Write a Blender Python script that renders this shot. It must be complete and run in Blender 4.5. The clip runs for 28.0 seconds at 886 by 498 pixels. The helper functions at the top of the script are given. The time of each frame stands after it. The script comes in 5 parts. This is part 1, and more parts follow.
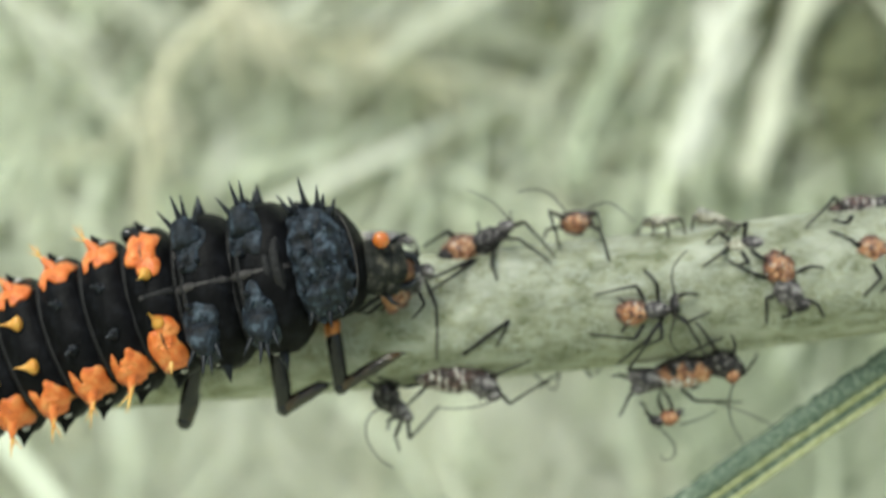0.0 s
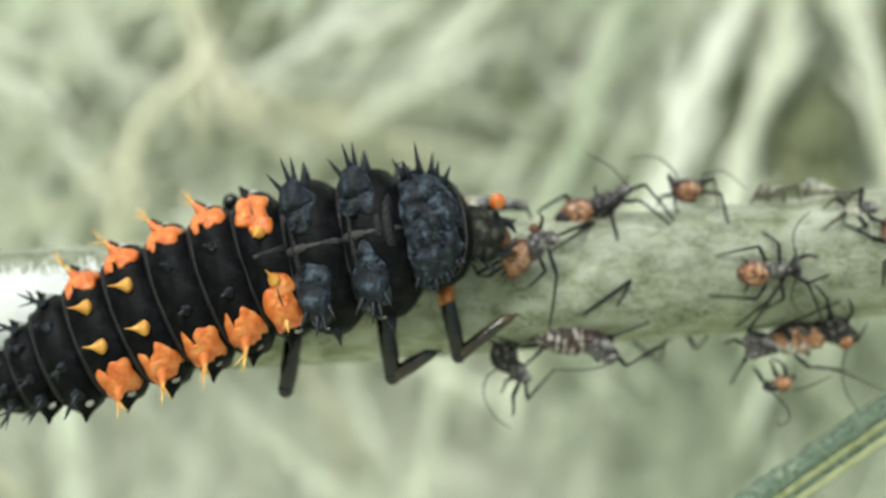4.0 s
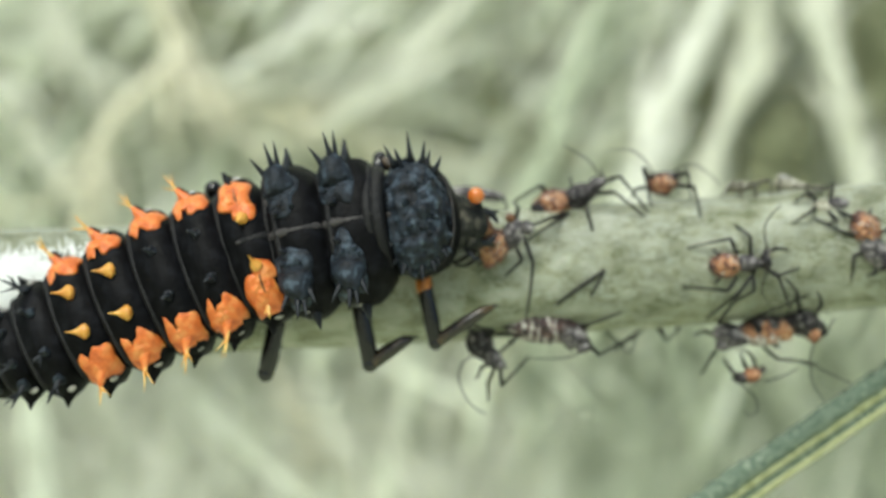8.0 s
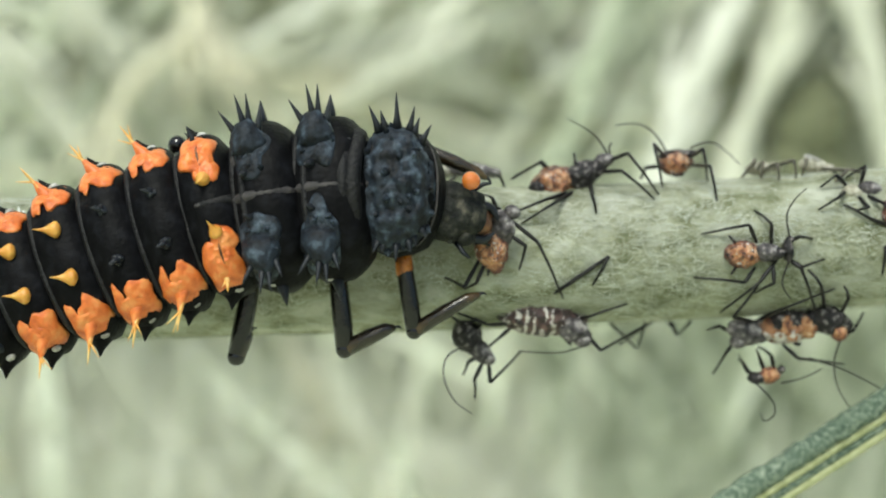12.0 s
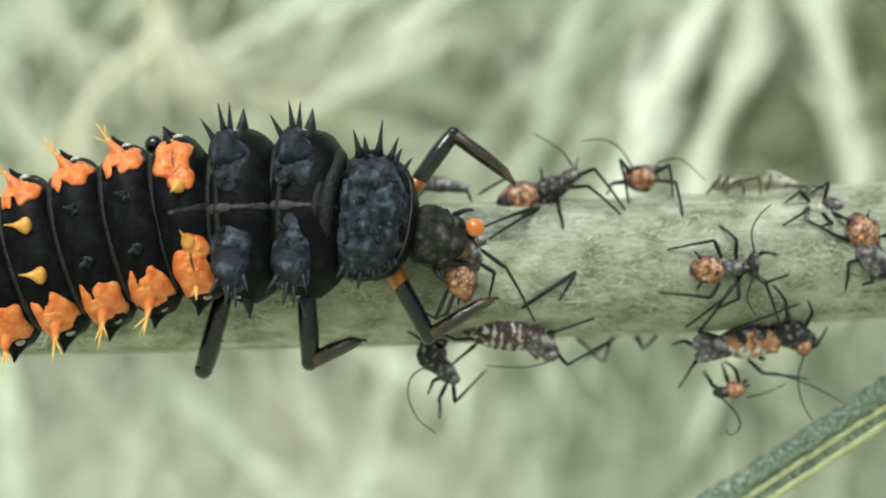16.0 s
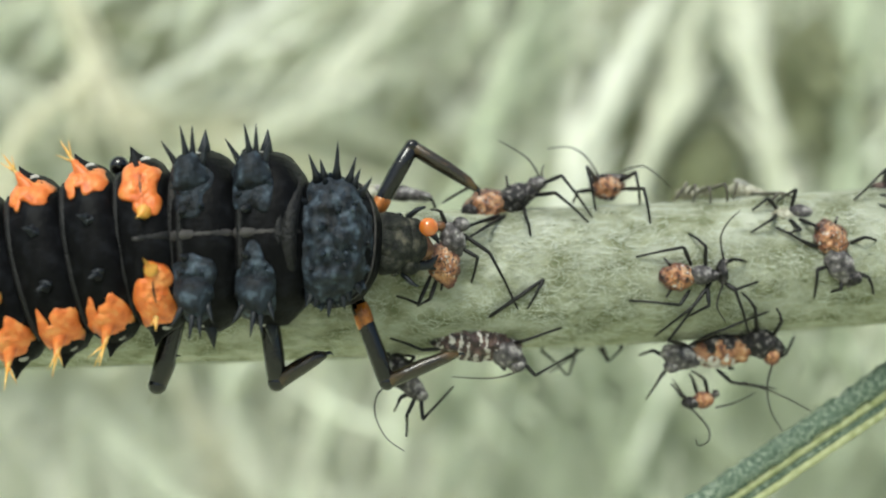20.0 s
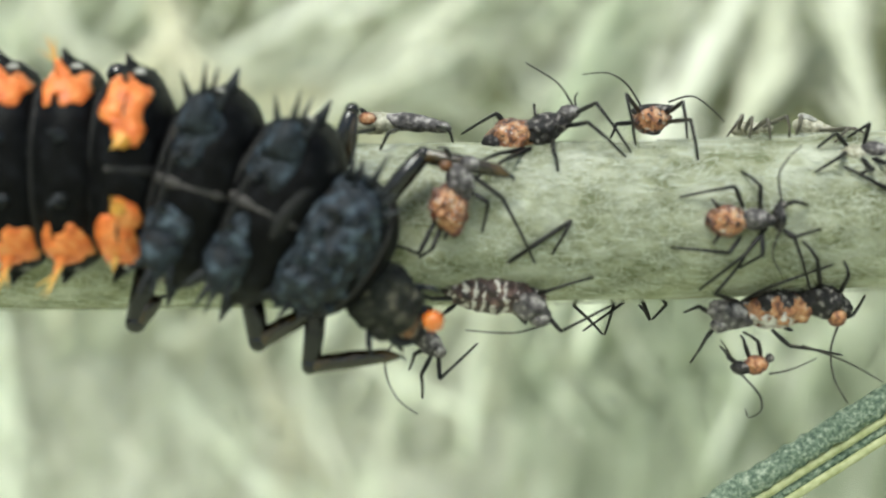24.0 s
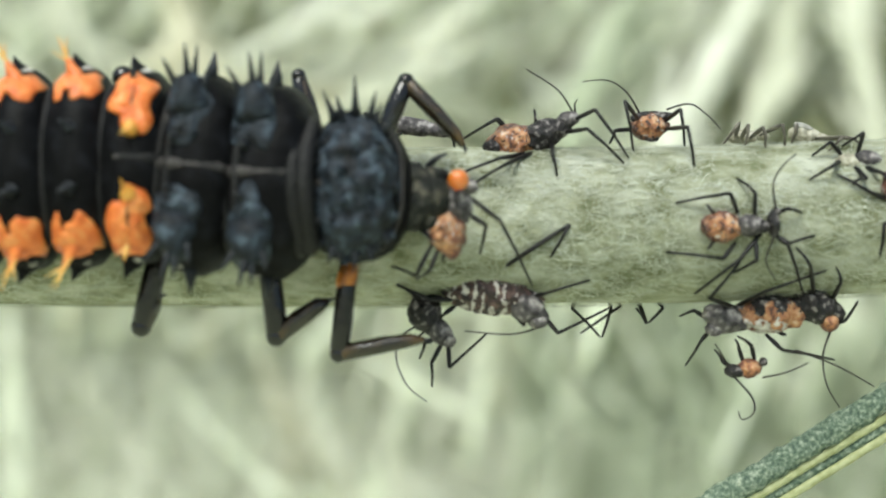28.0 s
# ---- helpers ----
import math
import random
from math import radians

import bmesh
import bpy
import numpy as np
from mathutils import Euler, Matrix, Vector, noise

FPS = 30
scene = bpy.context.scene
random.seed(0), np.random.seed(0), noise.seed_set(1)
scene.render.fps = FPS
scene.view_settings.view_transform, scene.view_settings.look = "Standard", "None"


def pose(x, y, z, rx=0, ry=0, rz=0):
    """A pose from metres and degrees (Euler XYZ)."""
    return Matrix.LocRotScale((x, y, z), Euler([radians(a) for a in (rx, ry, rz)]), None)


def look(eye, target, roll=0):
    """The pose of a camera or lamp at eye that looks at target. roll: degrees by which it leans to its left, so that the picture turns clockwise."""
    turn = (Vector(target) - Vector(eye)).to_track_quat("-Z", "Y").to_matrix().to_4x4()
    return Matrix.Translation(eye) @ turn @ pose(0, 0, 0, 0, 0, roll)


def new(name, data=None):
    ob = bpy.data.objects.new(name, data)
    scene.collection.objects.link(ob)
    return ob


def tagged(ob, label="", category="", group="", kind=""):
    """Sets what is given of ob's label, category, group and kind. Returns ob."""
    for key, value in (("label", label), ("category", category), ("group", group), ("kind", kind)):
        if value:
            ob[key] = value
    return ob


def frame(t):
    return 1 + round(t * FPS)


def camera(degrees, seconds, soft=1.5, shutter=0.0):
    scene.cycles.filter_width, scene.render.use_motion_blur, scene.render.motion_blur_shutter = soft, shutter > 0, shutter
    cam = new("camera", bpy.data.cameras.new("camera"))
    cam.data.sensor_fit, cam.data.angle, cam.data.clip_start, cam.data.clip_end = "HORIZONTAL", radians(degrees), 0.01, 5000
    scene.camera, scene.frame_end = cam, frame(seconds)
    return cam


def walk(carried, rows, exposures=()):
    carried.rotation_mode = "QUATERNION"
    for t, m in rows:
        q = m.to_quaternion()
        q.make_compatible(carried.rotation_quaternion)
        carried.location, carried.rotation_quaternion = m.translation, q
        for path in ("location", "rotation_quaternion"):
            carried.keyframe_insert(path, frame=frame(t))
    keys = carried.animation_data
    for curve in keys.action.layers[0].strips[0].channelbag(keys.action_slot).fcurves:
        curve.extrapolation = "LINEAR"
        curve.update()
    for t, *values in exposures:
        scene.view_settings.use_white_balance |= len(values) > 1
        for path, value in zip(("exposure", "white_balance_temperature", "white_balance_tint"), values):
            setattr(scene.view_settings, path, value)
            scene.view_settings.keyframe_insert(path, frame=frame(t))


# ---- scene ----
MM = 0.001  # the scene is laid out in millimetres


def eye(x, y, z, pan, tilt, lean):
    """A camera pose in millimetres; pan to the right, tilt upwards, lean to its left, in degrees."""
    return pose(x * MM, y * MM, z * MM, 90 + tilt, 0, -pan) @ pose(0, 0, 0, 0, 0, lean)


cam = camera(35, 28.0, soft=2.0, shutter=0.25)
cam.data.dof.use_dof, cam.data.dof.focus_distance, cam.data.dof.aperture_fstop = True, 25.2 * MM, 87
walk(cam, [
    (0.0, eye(4.40, -30.27, 2.35, -2.88, -2.67, 0.01)), (0.5, eye(3.65, -29.62, 0.20, -2.55, -2.17, -0.10)),
    (1.0, eye(3.11, -28.16, 1.04, -2.33, -2.03, -0.22)), (1.5, eye(0.99, -27.98, 1.39, -0.69, -1.56, 1.21)),
    (2.0, eye(0.36, -29.37, 0.56, -0.37, -0.67, 1.19)), (2.5, eye(0.33, -29.77, 0.15, -0.24, 0.03, 0.99)),
    (3.0, eye(0.44, -30.32, -0.40, -0.26, 0.80, 0.83)), (3.5, eye(0.43, -30.39, -0.53, -0.18, 1.24, 0.91)),
    (5.5, eye(0.32, -30.81, -0.43, 0.59, 1.22, 1.57)), (6.0, eye(0.51, -30.83, -0.18, -0.08, 1.18, 1.93)),
    (6.5, eye(0.75, -30.60, -0.67, 0.11, 1.46, 1.98)), (7.0, eye(0.46, -31.09, -1.01, 0.59, 1.36, 1.48)),
    (7.5, eye(0.47, -31.84, -1.23, 0.51, 1.41, 1.40)), (8.0, eye(0.23, -30.76, -0.94, 1.33, 1.55, 2.01)),
    (8.5, eye(-0.37, -30.42, -0.52, 1.46, 1.27, 2.03)), (9.0, eye(-0.17, -29.68, -0.13, 0.97, 1.19, 2.56)),
    (9.5, eye(0.07, -29.01, 0.21, 0.88, 0.82, 2.37)), (10.0, eye(0.68, -28.16, 0.28, 0.51, 0.39, 2.36)),
    (10.5, eye(0.68, -27.93, -0.06, 0.49, 0.15, 2.24)), (11.0, eye(0.46, -28.77, -0.47, 0.29, 0.05, 2.57)),
    (11.5, eye(0.77, -27.91, -0.19, 0.47, 0.20, 3.23)), (12.0, eye(1.04, -28.05, -0.71, 0.27, 0.46, 3.21)),
    (12.5, eye(1.03, -27.81, -1.04, 0.21, 0.74, 3.07)), (14.5, eye(0.72, -28.44, -0.54, 1.23, 0.60, 3.57)),
    (15.0, eye(0.84, -28.52, -0.66, 1.25, 0.60, 3.38)), (15.5, eye(0.98, -28.05, -0.93, 1.72, 1.02, 3.58)),
    (16.0, eye(0.99, -28.13, -0.63, 1.66, 0.97, 3.30)), (16.5, eye(1.05, -28.15, -0.49, 1.60, 1.39, 3.60)),
    (17.0, eye(1.51, -28.32, -0.68, 1.40, 1.38, 3.17)), (17.5, eye(1.22, -28.99, -1.01, 1.52, 1.38, 2.59)),
    (18.0, eye(1.22, -29.30, -1.14, 1.72, 1.72, 3.04)), (18.5, eye(1.15, -28.23, -1.19, 3.03, 1.71, 2.32)),
    (19.0, eye(0.67, -27.54, -1.51, 3.61, 2.22, 2.70)), (19.5, eye(0.37, -27.65, -1.77, 4.07, 2.59, 2.49)),
    (20.0, eye(0.31, -27.46, -1.34, 4.58, 2.94, 2.98)), (20.5, eye(0.25, -26.85, -1.96, 5.28, 3.80, 2.74)),
    (21.0, eye(-0.05, -25.43, -1.96, 5.50, 4.37, 3.38)), (21.5, eye(-0.38, -24.46, -1.86, 4.70, 3.76, 3.95)),
    (23.5, eye(1.26, -24.15, -1.61, 2.24, 2.05, 4.59)), (24.0, eye(1.92, -24.25, -1.89, 0.85, 2.03, 4.31)),
    (24.5, eye(1.77, -24.77, -2.01, 0.26, 1.56, 4.14)), (25.0, eye(1.68, -24.92, -1.55, 0.77, 0.76, 4.68)),
    (25.5, eye(1.36, -24.54, -1.49, 2.03, 1.53, 5.03)), (26.0, eye(1.40, -24.58, -1.83, 2.02, 1.77, 4.91)),
    (26.5, eye(1.49, -24.94, -2.00, 1.42, 2.12, 4.79)), (27.0, eye(1.86, -25.31, -2.13, 0.59, 2.15, 4.68)),
    (27.5, eye(2.05, -24.44, -2.40, 0.66, 2.27, 4.29)), (28.0, eye(2.06, -24.74, -1.90, 0.47, 2.10, 4.97)),
], exposures=((0, 0.12), (3, 0.15), (10, 0.17), (17, 0.20), (21, 0.21), (24, 0.30), (28, 0.31)))

# ---- sky and light: bright, thinly overcast ----
world = bpy.data.worlds.new("sky")
scene.world = world
world.use_nodes = True
wn = world.node_tree.nodes
sky = wn.new("ShaderNodeTexSky")
sky.sky_type, sky.sun_disc = "NISHITA", False
sky.sun_elevation, sky.sun_rotation = radians(58), radians(200)
sky.air_density, sky.dust_density = 1.0, 3.0
world.node_tree.links.new(sky.outputs["Color"], wn["Background"].inputs["Color"])
wn["Background"].inputs["Strength"].default_value = 0.132
sun_data = bpy.data.lights.new("sun", "SUN")
sun_data.energy, sun_data.angle, sun_data.color = 2.65, radians(22), (1.0, 0.97, 0.92)
sun = new("sun", sun_data)
sun.matrix_world = look((-0.09, -0.20, 0.24), (0, 0, 0))
scene.view_settings.exposure = 0.28
scene.view_settings.use_white_balance = True
scene.view_settings.white_balance_temperature, scene.view_settings.white_balance_tint = 6350, -2

# ---- materials ----


def material(name, colours, scale=4.0, detail=6.0, rough=(0.5, 0.7), bump=0.3, bump_scale=18.0, metal=0.0,
             coat=0.0, stretch=(1, 1, 1), sub=0.0, spread=(0.32, 0.68), island=0.0, gloss=0.5):
    """A procedural surface; the scales are in cycles per millimetre."""
    m = bpy.data.materials.new(name)
    m.use_nodes = True
    n, l = m.node_tree.nodes, m.node_tree.links
    bsdf = n["Principled BSDF"]
    co = n.new("ShaderNodeTexCoord")
    mp = n.new("ShaderNodeMapping")
    mp.inputs["Scale"].default_value = [1000.0 * s for s in stretch]
    l.new(co.outputs["Object"], mp.inputs["Vector"])
    big = n.new("ShaderNodeTexNoise")
    big.inputs["Scale"].default_value, big.inputs["Detail"].default_value = scale, detail
    l.new(mp.outputs["Vector"], big.inputs["Vector"])
    ramp = n.new("ShaderNodeValToRGB")
    while len(ramp.color_ramp.elements) < len(colours):
        ramp.color_ramp.elements.new(0.5)
    for i, c in enumerate(colours):
        e = ramp.color_ramp.elements[i]
        e.position = spread[0] + (spread[1] - spread[0]) * i / max(1, len(colours) - 1)
        e.color = (*c, 1)
    l.new(big.outputs["Fac"], ramp.inputs["Fac"])
    colour = ramp.outputs["Color"]
    if island:
        geo = n.new("ShaderNodeNewGeometry")
        hsv = n.new("ShaderNodeHueSaturation")
        span = n.new("ShaderNodeMapRange")
        span.inputs["To Min"].default_value, span.inputs["To Max"].default_value = 1 - island, 1 + island
        l.new(geo.outputs["Random Per Island"], span.inputs["Value"])
        l.new(span.outputs["Result"], hsv.inputs["Value"])
        l.new(colour, hsv.inputs["Color"])
        colour = hsv.outputs["Color"]
    l.new(colour, bsdf.inputs["Base Color"])
    fine = n.new("ShaderNodeTexNoise")
    fine.inputs["Scale"].default_value, fine.inputs["Detail"].default_value = bump_scale, 5
    l.new(mp.outputs["Vector"], fine.inputs["Vector"])
    rr = n.new("ShaderNodeMapRange")
    rr.inputs["To Min"].default_value, rr.inputs["To Max"].default_value = rough
    l.new(fine.outputs["Fac"], rr.inputs["Value"])
    l.new(rr.outputs["Result"], bsdf.inputs["Roughness"])
    bp = n.new("ShaderNodeBump")
    bp.inputs["Strength"].default_value, bp.inputs["Distance"].default_value = bump, 0.05 * MM
    l.new(fine.outputs["Fac"], bp.inputs["Height"])
    l.new(bp.outputs["Normal"], bsdf.inputs["Normal"])
    bsdf.inputs["Metallic"].default_value = metal
    bsdf.inputs["Specular IOR Level"].default_value = gloss
    bsdf.inputs["Coat Weight"].default_value = coat
    bsdf.inputs["Coat Roughness"].default_value = 0.15
    if sub:
        bsdf.inputs["Subsurface Weight"].default_value = sub
        bsdf.inputs["Subsurface Radius"].default_value = (0.25 * MM, 0.12 * MM, 0.05 * MM)
        bsdf.inputs["Subsurface Scale"].default_value = 1.0
    return m


STEM = material("felted_stem", [(0.145, 0.155, 0.084), (0.285, 0.295, 0.20), (0.45, 0.46, 0.37)], 2.4, 12, (0.8, 0.95), 1.0, 13.0,
                stretch=(0.6, 1, 1), gloss=0.2, spread=(0.36, 0.66))
HAIR = material("white_felt", [(0.325, 0.34, 0.255), (0.53, 0.545, 0.465)], 1.5, 3, (0.7, 0.9), 0.0, island=0.2, gloss=0.2)
LEAF = material("leaf_green", [(0.055, 0.088, 0.062), (0.145, 0.192, 0.138), (0.33, 0.37, 0.29)], 13.0, 8, (0.6, 0.8), 1.0, 16, spread=(0.36, 0.70))
LEAF_EDGE = material("leaf_edge", [(0.24, 0.26, 0.11), (0.44, 0.45, 0.26)], 5.0, 6, (0.6, 0.8), 0.6, 14)
BLACK = material("black_skin", [(0.0007, 0.0007, 0.0009), (0.002, 0.0019, 0.0023), (0.0065, 0.0068, 0.0085)], 4, 8, (0.42, 0.7), 0.35, 10, gloss=0.10)
PLATE = material("blue_black_plate", [(0.0018, 0.0026, 0.004), (0.015, 0.0215, 0.031), (0.080, 0.106, 0.136)], 5.0, 12, (0.5, 0.8), 0.5, 15, gloss=0.32, spread=(0.36, 0.74))
SPINE = material("black_spine", [(0.004, 0.0048, 0.007), (0.014, 0.017, 0.022)], 8, 3, (0.4, 0.6), 0.2, 20, gloss=0.35)
ORANGE = material("orange_wart", [(0.46, 0.09, 0.014), (0.68, 0.17, 0.032), (0.74, 0.29, 0.085)], 4.2, 8, (0.34, 0.55), 0.6, 9, sub=0.15, spread=(0.3, 0.72))
YELLOW = material("yellow_wart", [(0.54, 0.23, 0.030), (0.70, 0.37, 0.075)], 5, 4, (0.3, 0.5), 0.4, 14, sub=0.15)
PALE_TIP = material("pale_orange_spine", [(0.74, 0.33, 0.065), (0.82, 0.54, 0.19)], 5, 3, (0.3, 0.5), 0.2, 12, sub=0.2)
LINE = material("grey_back_line", [(0.010, 0.009, 0.009), (0.062, 0.055, 0.053)], 3, 5, (0.5, 0.7), 0.5, 20, gloss=0.3)
# Paler than the skin, which puts the sheen of the folds into their colour.
FOLD = material("skin_fold", [(0.0022, 0.002, 0.002), (0.0068, 0.006, 0.006)], 2, 6, (0.45, 0.65), 0.8, 16, gloss=0.3)
WHITE = material("white_mark", [(0.20, 0.19, 0.165), (0.56, 0.54, 0.49)], 6, 4, (0.4, 0.6), 0.3, 15)
LEG = material("black_leg", [(0.002, 0.002, 0.002), (0.008, 0.006, 0.004)], 5, 4, (0.10, 0.22), 0.25, 10, coat=0.15, gloss=0.45)
SHIN = material("brown_black_shin", [(0.005, 0.0042, 0.003), (0.021, 0.0145, 0.007), (0.13, 0.072, 0.019)], 2.6, 8, (0.14, 0.34), 0.35, 12,
                stretch=(0.4, 1, 1), spread=(0.36, 0.80), coat=0.2)
FACE = material("dark_head", [(0.003, 0.0034, 0.003), (0.020, 0.021, 0.017), (0.10, 0.09, 0.066)], 5, 7, (0.45, 0.75), 1.0, 12, spread=(0.35, 0.75), gloss=0.18)
APHID_DARK = material("aphid_dark", [(0.005, 0.004, 0.004), (0.028, 0.023, 0.024), (0.30, 0.27, 0.255)], 8, 8, (0.35, 0.7), 1.0, 15, spread=(0.42, 0.68), gloss=0.35)
APHID_GREY = material("aphid_grey", [(0.014, 0.011, 0.012), (0.10, 0.088, 0.088), (0.42, 0.39, 0.37)], 6, 7, (0.5, 0.8), 0.8, 14, spread=(0.36, 0.70))
APHID_PALE = material("aphid_pale", [(0.14, 0.125, 0.08), (0.34, 0.32, 0.24), (0.55, 0.52, 0.42)], 6, 6, (0.4, 0.7), 0.6, 14)
APHID_RUST = material("aphid_rust", [(0.09, 0.032, 0.018), (0.33, 0.135, 0.058), (0.47, 0.25, 0.125), (0.62, 0.47, 0.34)], 6.5, 8, (0.3, 0.6), 1.0, 14, sub=0.06, spread=(0.34, 0.70))
APHID_MAROON = material("aphid_maroon", [(0.010, 0.006, 0.005), (0.045, 0.021, 0.018), (0.13, 0.075, 0.062)], 8, 7, (0.3, 0.6), 1.0, 14, spread=(0.38, 0.68))
APHID_BAND = material("aphid_pale_band", [(0.16, 0.14, 0.13), (0.42, 0.38, 0.35), (0.60, 0.56, 0.52)], 9, 6, (0.4, 0.7), 0.8, 14)


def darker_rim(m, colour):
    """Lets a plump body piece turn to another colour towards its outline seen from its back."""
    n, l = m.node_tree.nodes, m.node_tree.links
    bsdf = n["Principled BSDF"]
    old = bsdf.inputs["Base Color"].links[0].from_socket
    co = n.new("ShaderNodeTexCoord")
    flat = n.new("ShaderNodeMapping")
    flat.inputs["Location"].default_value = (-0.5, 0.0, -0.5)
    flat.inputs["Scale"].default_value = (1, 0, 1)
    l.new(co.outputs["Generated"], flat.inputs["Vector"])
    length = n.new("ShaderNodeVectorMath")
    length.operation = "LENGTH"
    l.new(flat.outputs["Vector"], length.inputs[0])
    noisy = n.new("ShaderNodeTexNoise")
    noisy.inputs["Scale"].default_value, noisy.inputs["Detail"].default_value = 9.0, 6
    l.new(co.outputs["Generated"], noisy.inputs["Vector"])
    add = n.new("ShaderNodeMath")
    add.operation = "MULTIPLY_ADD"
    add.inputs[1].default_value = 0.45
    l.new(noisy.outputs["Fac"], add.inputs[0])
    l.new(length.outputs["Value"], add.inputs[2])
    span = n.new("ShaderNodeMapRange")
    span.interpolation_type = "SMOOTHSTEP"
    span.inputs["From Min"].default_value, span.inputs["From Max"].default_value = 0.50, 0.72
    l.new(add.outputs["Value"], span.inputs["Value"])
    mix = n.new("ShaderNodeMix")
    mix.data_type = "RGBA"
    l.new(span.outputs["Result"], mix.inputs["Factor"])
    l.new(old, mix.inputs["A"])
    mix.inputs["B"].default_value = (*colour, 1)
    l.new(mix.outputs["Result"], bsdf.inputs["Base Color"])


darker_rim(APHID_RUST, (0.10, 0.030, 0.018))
AMBER = material("amber_ring", [(0.09, 0.028, 0.004), (0.34, 0.105, 0.012), (0.55, 0.20, 0.03)], 4, 5, (0.2, 0.4), 0.3, 12, sub=0.1)
MOUTH = material("brown_mouth", [(0.03, 0.014, 0.007), (0.16, 0.065, 0.022)], 6, 5, (0.3, 0.5), 0.6, 14)
APHID_LEG = material("aphid_leg", [(0.002, 0.0018, 0.0018), (0.012, 0.010, 0.009)], 6, 3, (0.35, 0.55), 0.1, 12, gloss=0.3)
PALE_LEG = material("pale_aphid_leg", [(0.05, 0.043, 0.032), (0.16, 0.14, 0.11)], 6, 3, (0.4, 0.6), 0.1, 12)
APHID_FEELER = material("aphid_feeler", [(0.006, 0.005, 0.005), (0.03, 0.024, 0.02)], 6, 3, (0.4, 0.6), 0.1, 12, gloss=0.35)
STALK = material("pale_stalk", [(0.70, 0.735, 0.58), (0.77, 0.80, 0.66), (0.82, 0.84, 0.71)], 0.25, 4, (0.8, 0.95), 0.3, 3, island=0.16)
BUSH = material("bush_leaf", [(0.70, 0.73, 0.57), (0.76, 0.79, 0.64), (0.82, 0.84, 0.71)], 0.2, 4, (0.7, 0.9), 0.3, 3, island=0.25)
STRAW = material("dry_stalk", [(0.58, 0.55, 0.40), (0.68, 0.65, 0.50)], 0.25, 4, (0.8, 0.9), 0.3, 3, island=0.12)
MOSS = material("mossy_stalk", [(0.43, 0.475, 0.345), (0.53, 0.57, 0.43)], 0.25, 4, (0.8, 0.9), 0.3, 3, island=0.15)
CREAM = material("cream_stalk", [(0.60, 0.605, 0.49), (0.68, 0.68, 0.57)], 0.25, 4, (0.8, 0.9), 0.3, 3, island=0.10)
BRIGHT = material("whitish_stalk", [(0.66, 0.66, 0.57), (0.75, 0.75, 0.66)], 0.25, 4, (0.8, 0.9), 0.3, 3, island=0.06)
GAP_SHADE = material("bush_gap_shade", [(0.17, 0.185, 0.10), (0.31, 0.32, 0.20)], 0.25, 4, (0.8, 0.95), 0.3, 3, island=0.3)
BOUNCE_GROUND = material("pale_bounce_ground", [(0.34, 0.37, 0.22), (0.54, 0.57, 0.40), (0.68, 0.70, 0.55)], 0.05, 6, (0.85, 0.95), 0.6, 0.6)
DEEP = material("deep_foliage", [(0.72, 0.76, 0.59), (0.80, 0.82, 0.67), (0.85, 0.86, 0.74)], 0.055, 3, (0.8, 0.95), 0.2, 0.3, stretch=(1.8, 1, 0.5), gloss=0.1, spread=(0.36, 0.64))
GLARE_HAIR = material("white_glare_hair", [(0.80, 0.81, 0.77), (0.88, 0.88, 0.85)], 1.5, 3, (0.7, 0.9), 0.0, gloss=0.2)


def glassy(name, colour):
    """A clear, coloured bead of liquid."""
    m = bpy.data.materials.new(name)
    m.use_nodes = True
    b = m.node_tree.nodes["Principled BSDF"]
    b.inputs["Base Color"].default_value = (*colour, 1)
    b.inputs["Roughness"].default_value = 0.06
    b.inputs["Subsurface Weight"].default_value = 0.6
    b.inputs["Subsurface Radius"].default_value = (0.2 * MM, 0.08 * MM, 0.02 * MM)
    b.inputs["Subsurface Scale"].default_value = 1.0
    b.inputs["Coat Weight"].default_value = 0.6
    return m


BEAD = glassy("amber_bead", (0.52, 0.15, 0.022))

# ---- mesh tools, in millimetres ----


def part(name, bm, mat, parent=None, label="", at=None, smooth=True):
    """Links a bmesh laid out in millimetres as one object, under parent if given."""
    me = bpy.data.meshes.new(name)
    bmesh.ops.scale(bm, vec=(MM, MM, MM), verts=bm.verts)
    if smooth:
        for f in bm.faces:
            f.smooth = True
    bm.to_mesh(me)
    bm.free()
    for one in (mat if isinstance(mat, (list, tuple)) else [mat]):
        me.materials.append(one)
    ob = new(name, me)
    ob.parent = parent
    if at is not None:
        ob.matrix_basis = at
    if label:
        tagged(ob, label)
    return ob


def at(x, y, z, rx=0, ry=0, rz=0):
    return pose(x * MM, y * MM, z * MM, rx, ry, rz)


def holder(name, m, label, category, group=""):
    ob = new(name)
    ob.empty_display_size = MM
    ob.matrix_basis = m
    return tagged(ob, label, category, group)


def tube(bm, points, radii, sides=8, mat=0):
    """A tapered, capped tube through the points."""
    pts = [Vector(p) for p in points]
    rings, up = [], None
    for i, p in enumerate(pts):
        d = (pts[min(i + 1, len(pts) - 1)] - pts[max(i - 1, 0)]).normalized()
        if up is None:
            up = d.orthogonal().normalized()
        up = (up - d * up.dot(d)).normalized()
        side = d.cross(up)
        rings.append([bm.verts.new(p + radii[i] * (math.cos(a) * up + math.sin(a) * side))
                      for a in (2 * math.pi * k / sides for k in range(sides))])
    for a, b in zip(rings, rings[1:]):
        for k in range(sides):
            bm.faces.new((a[k], a[(k + 1) % sides], b[(k + 1) % sides], b[k])).material_index = mat
    bm.faces.new(reversed(rings[0])).material_index = mat
    bm.faces.new(rings[-1]).material_index = mat


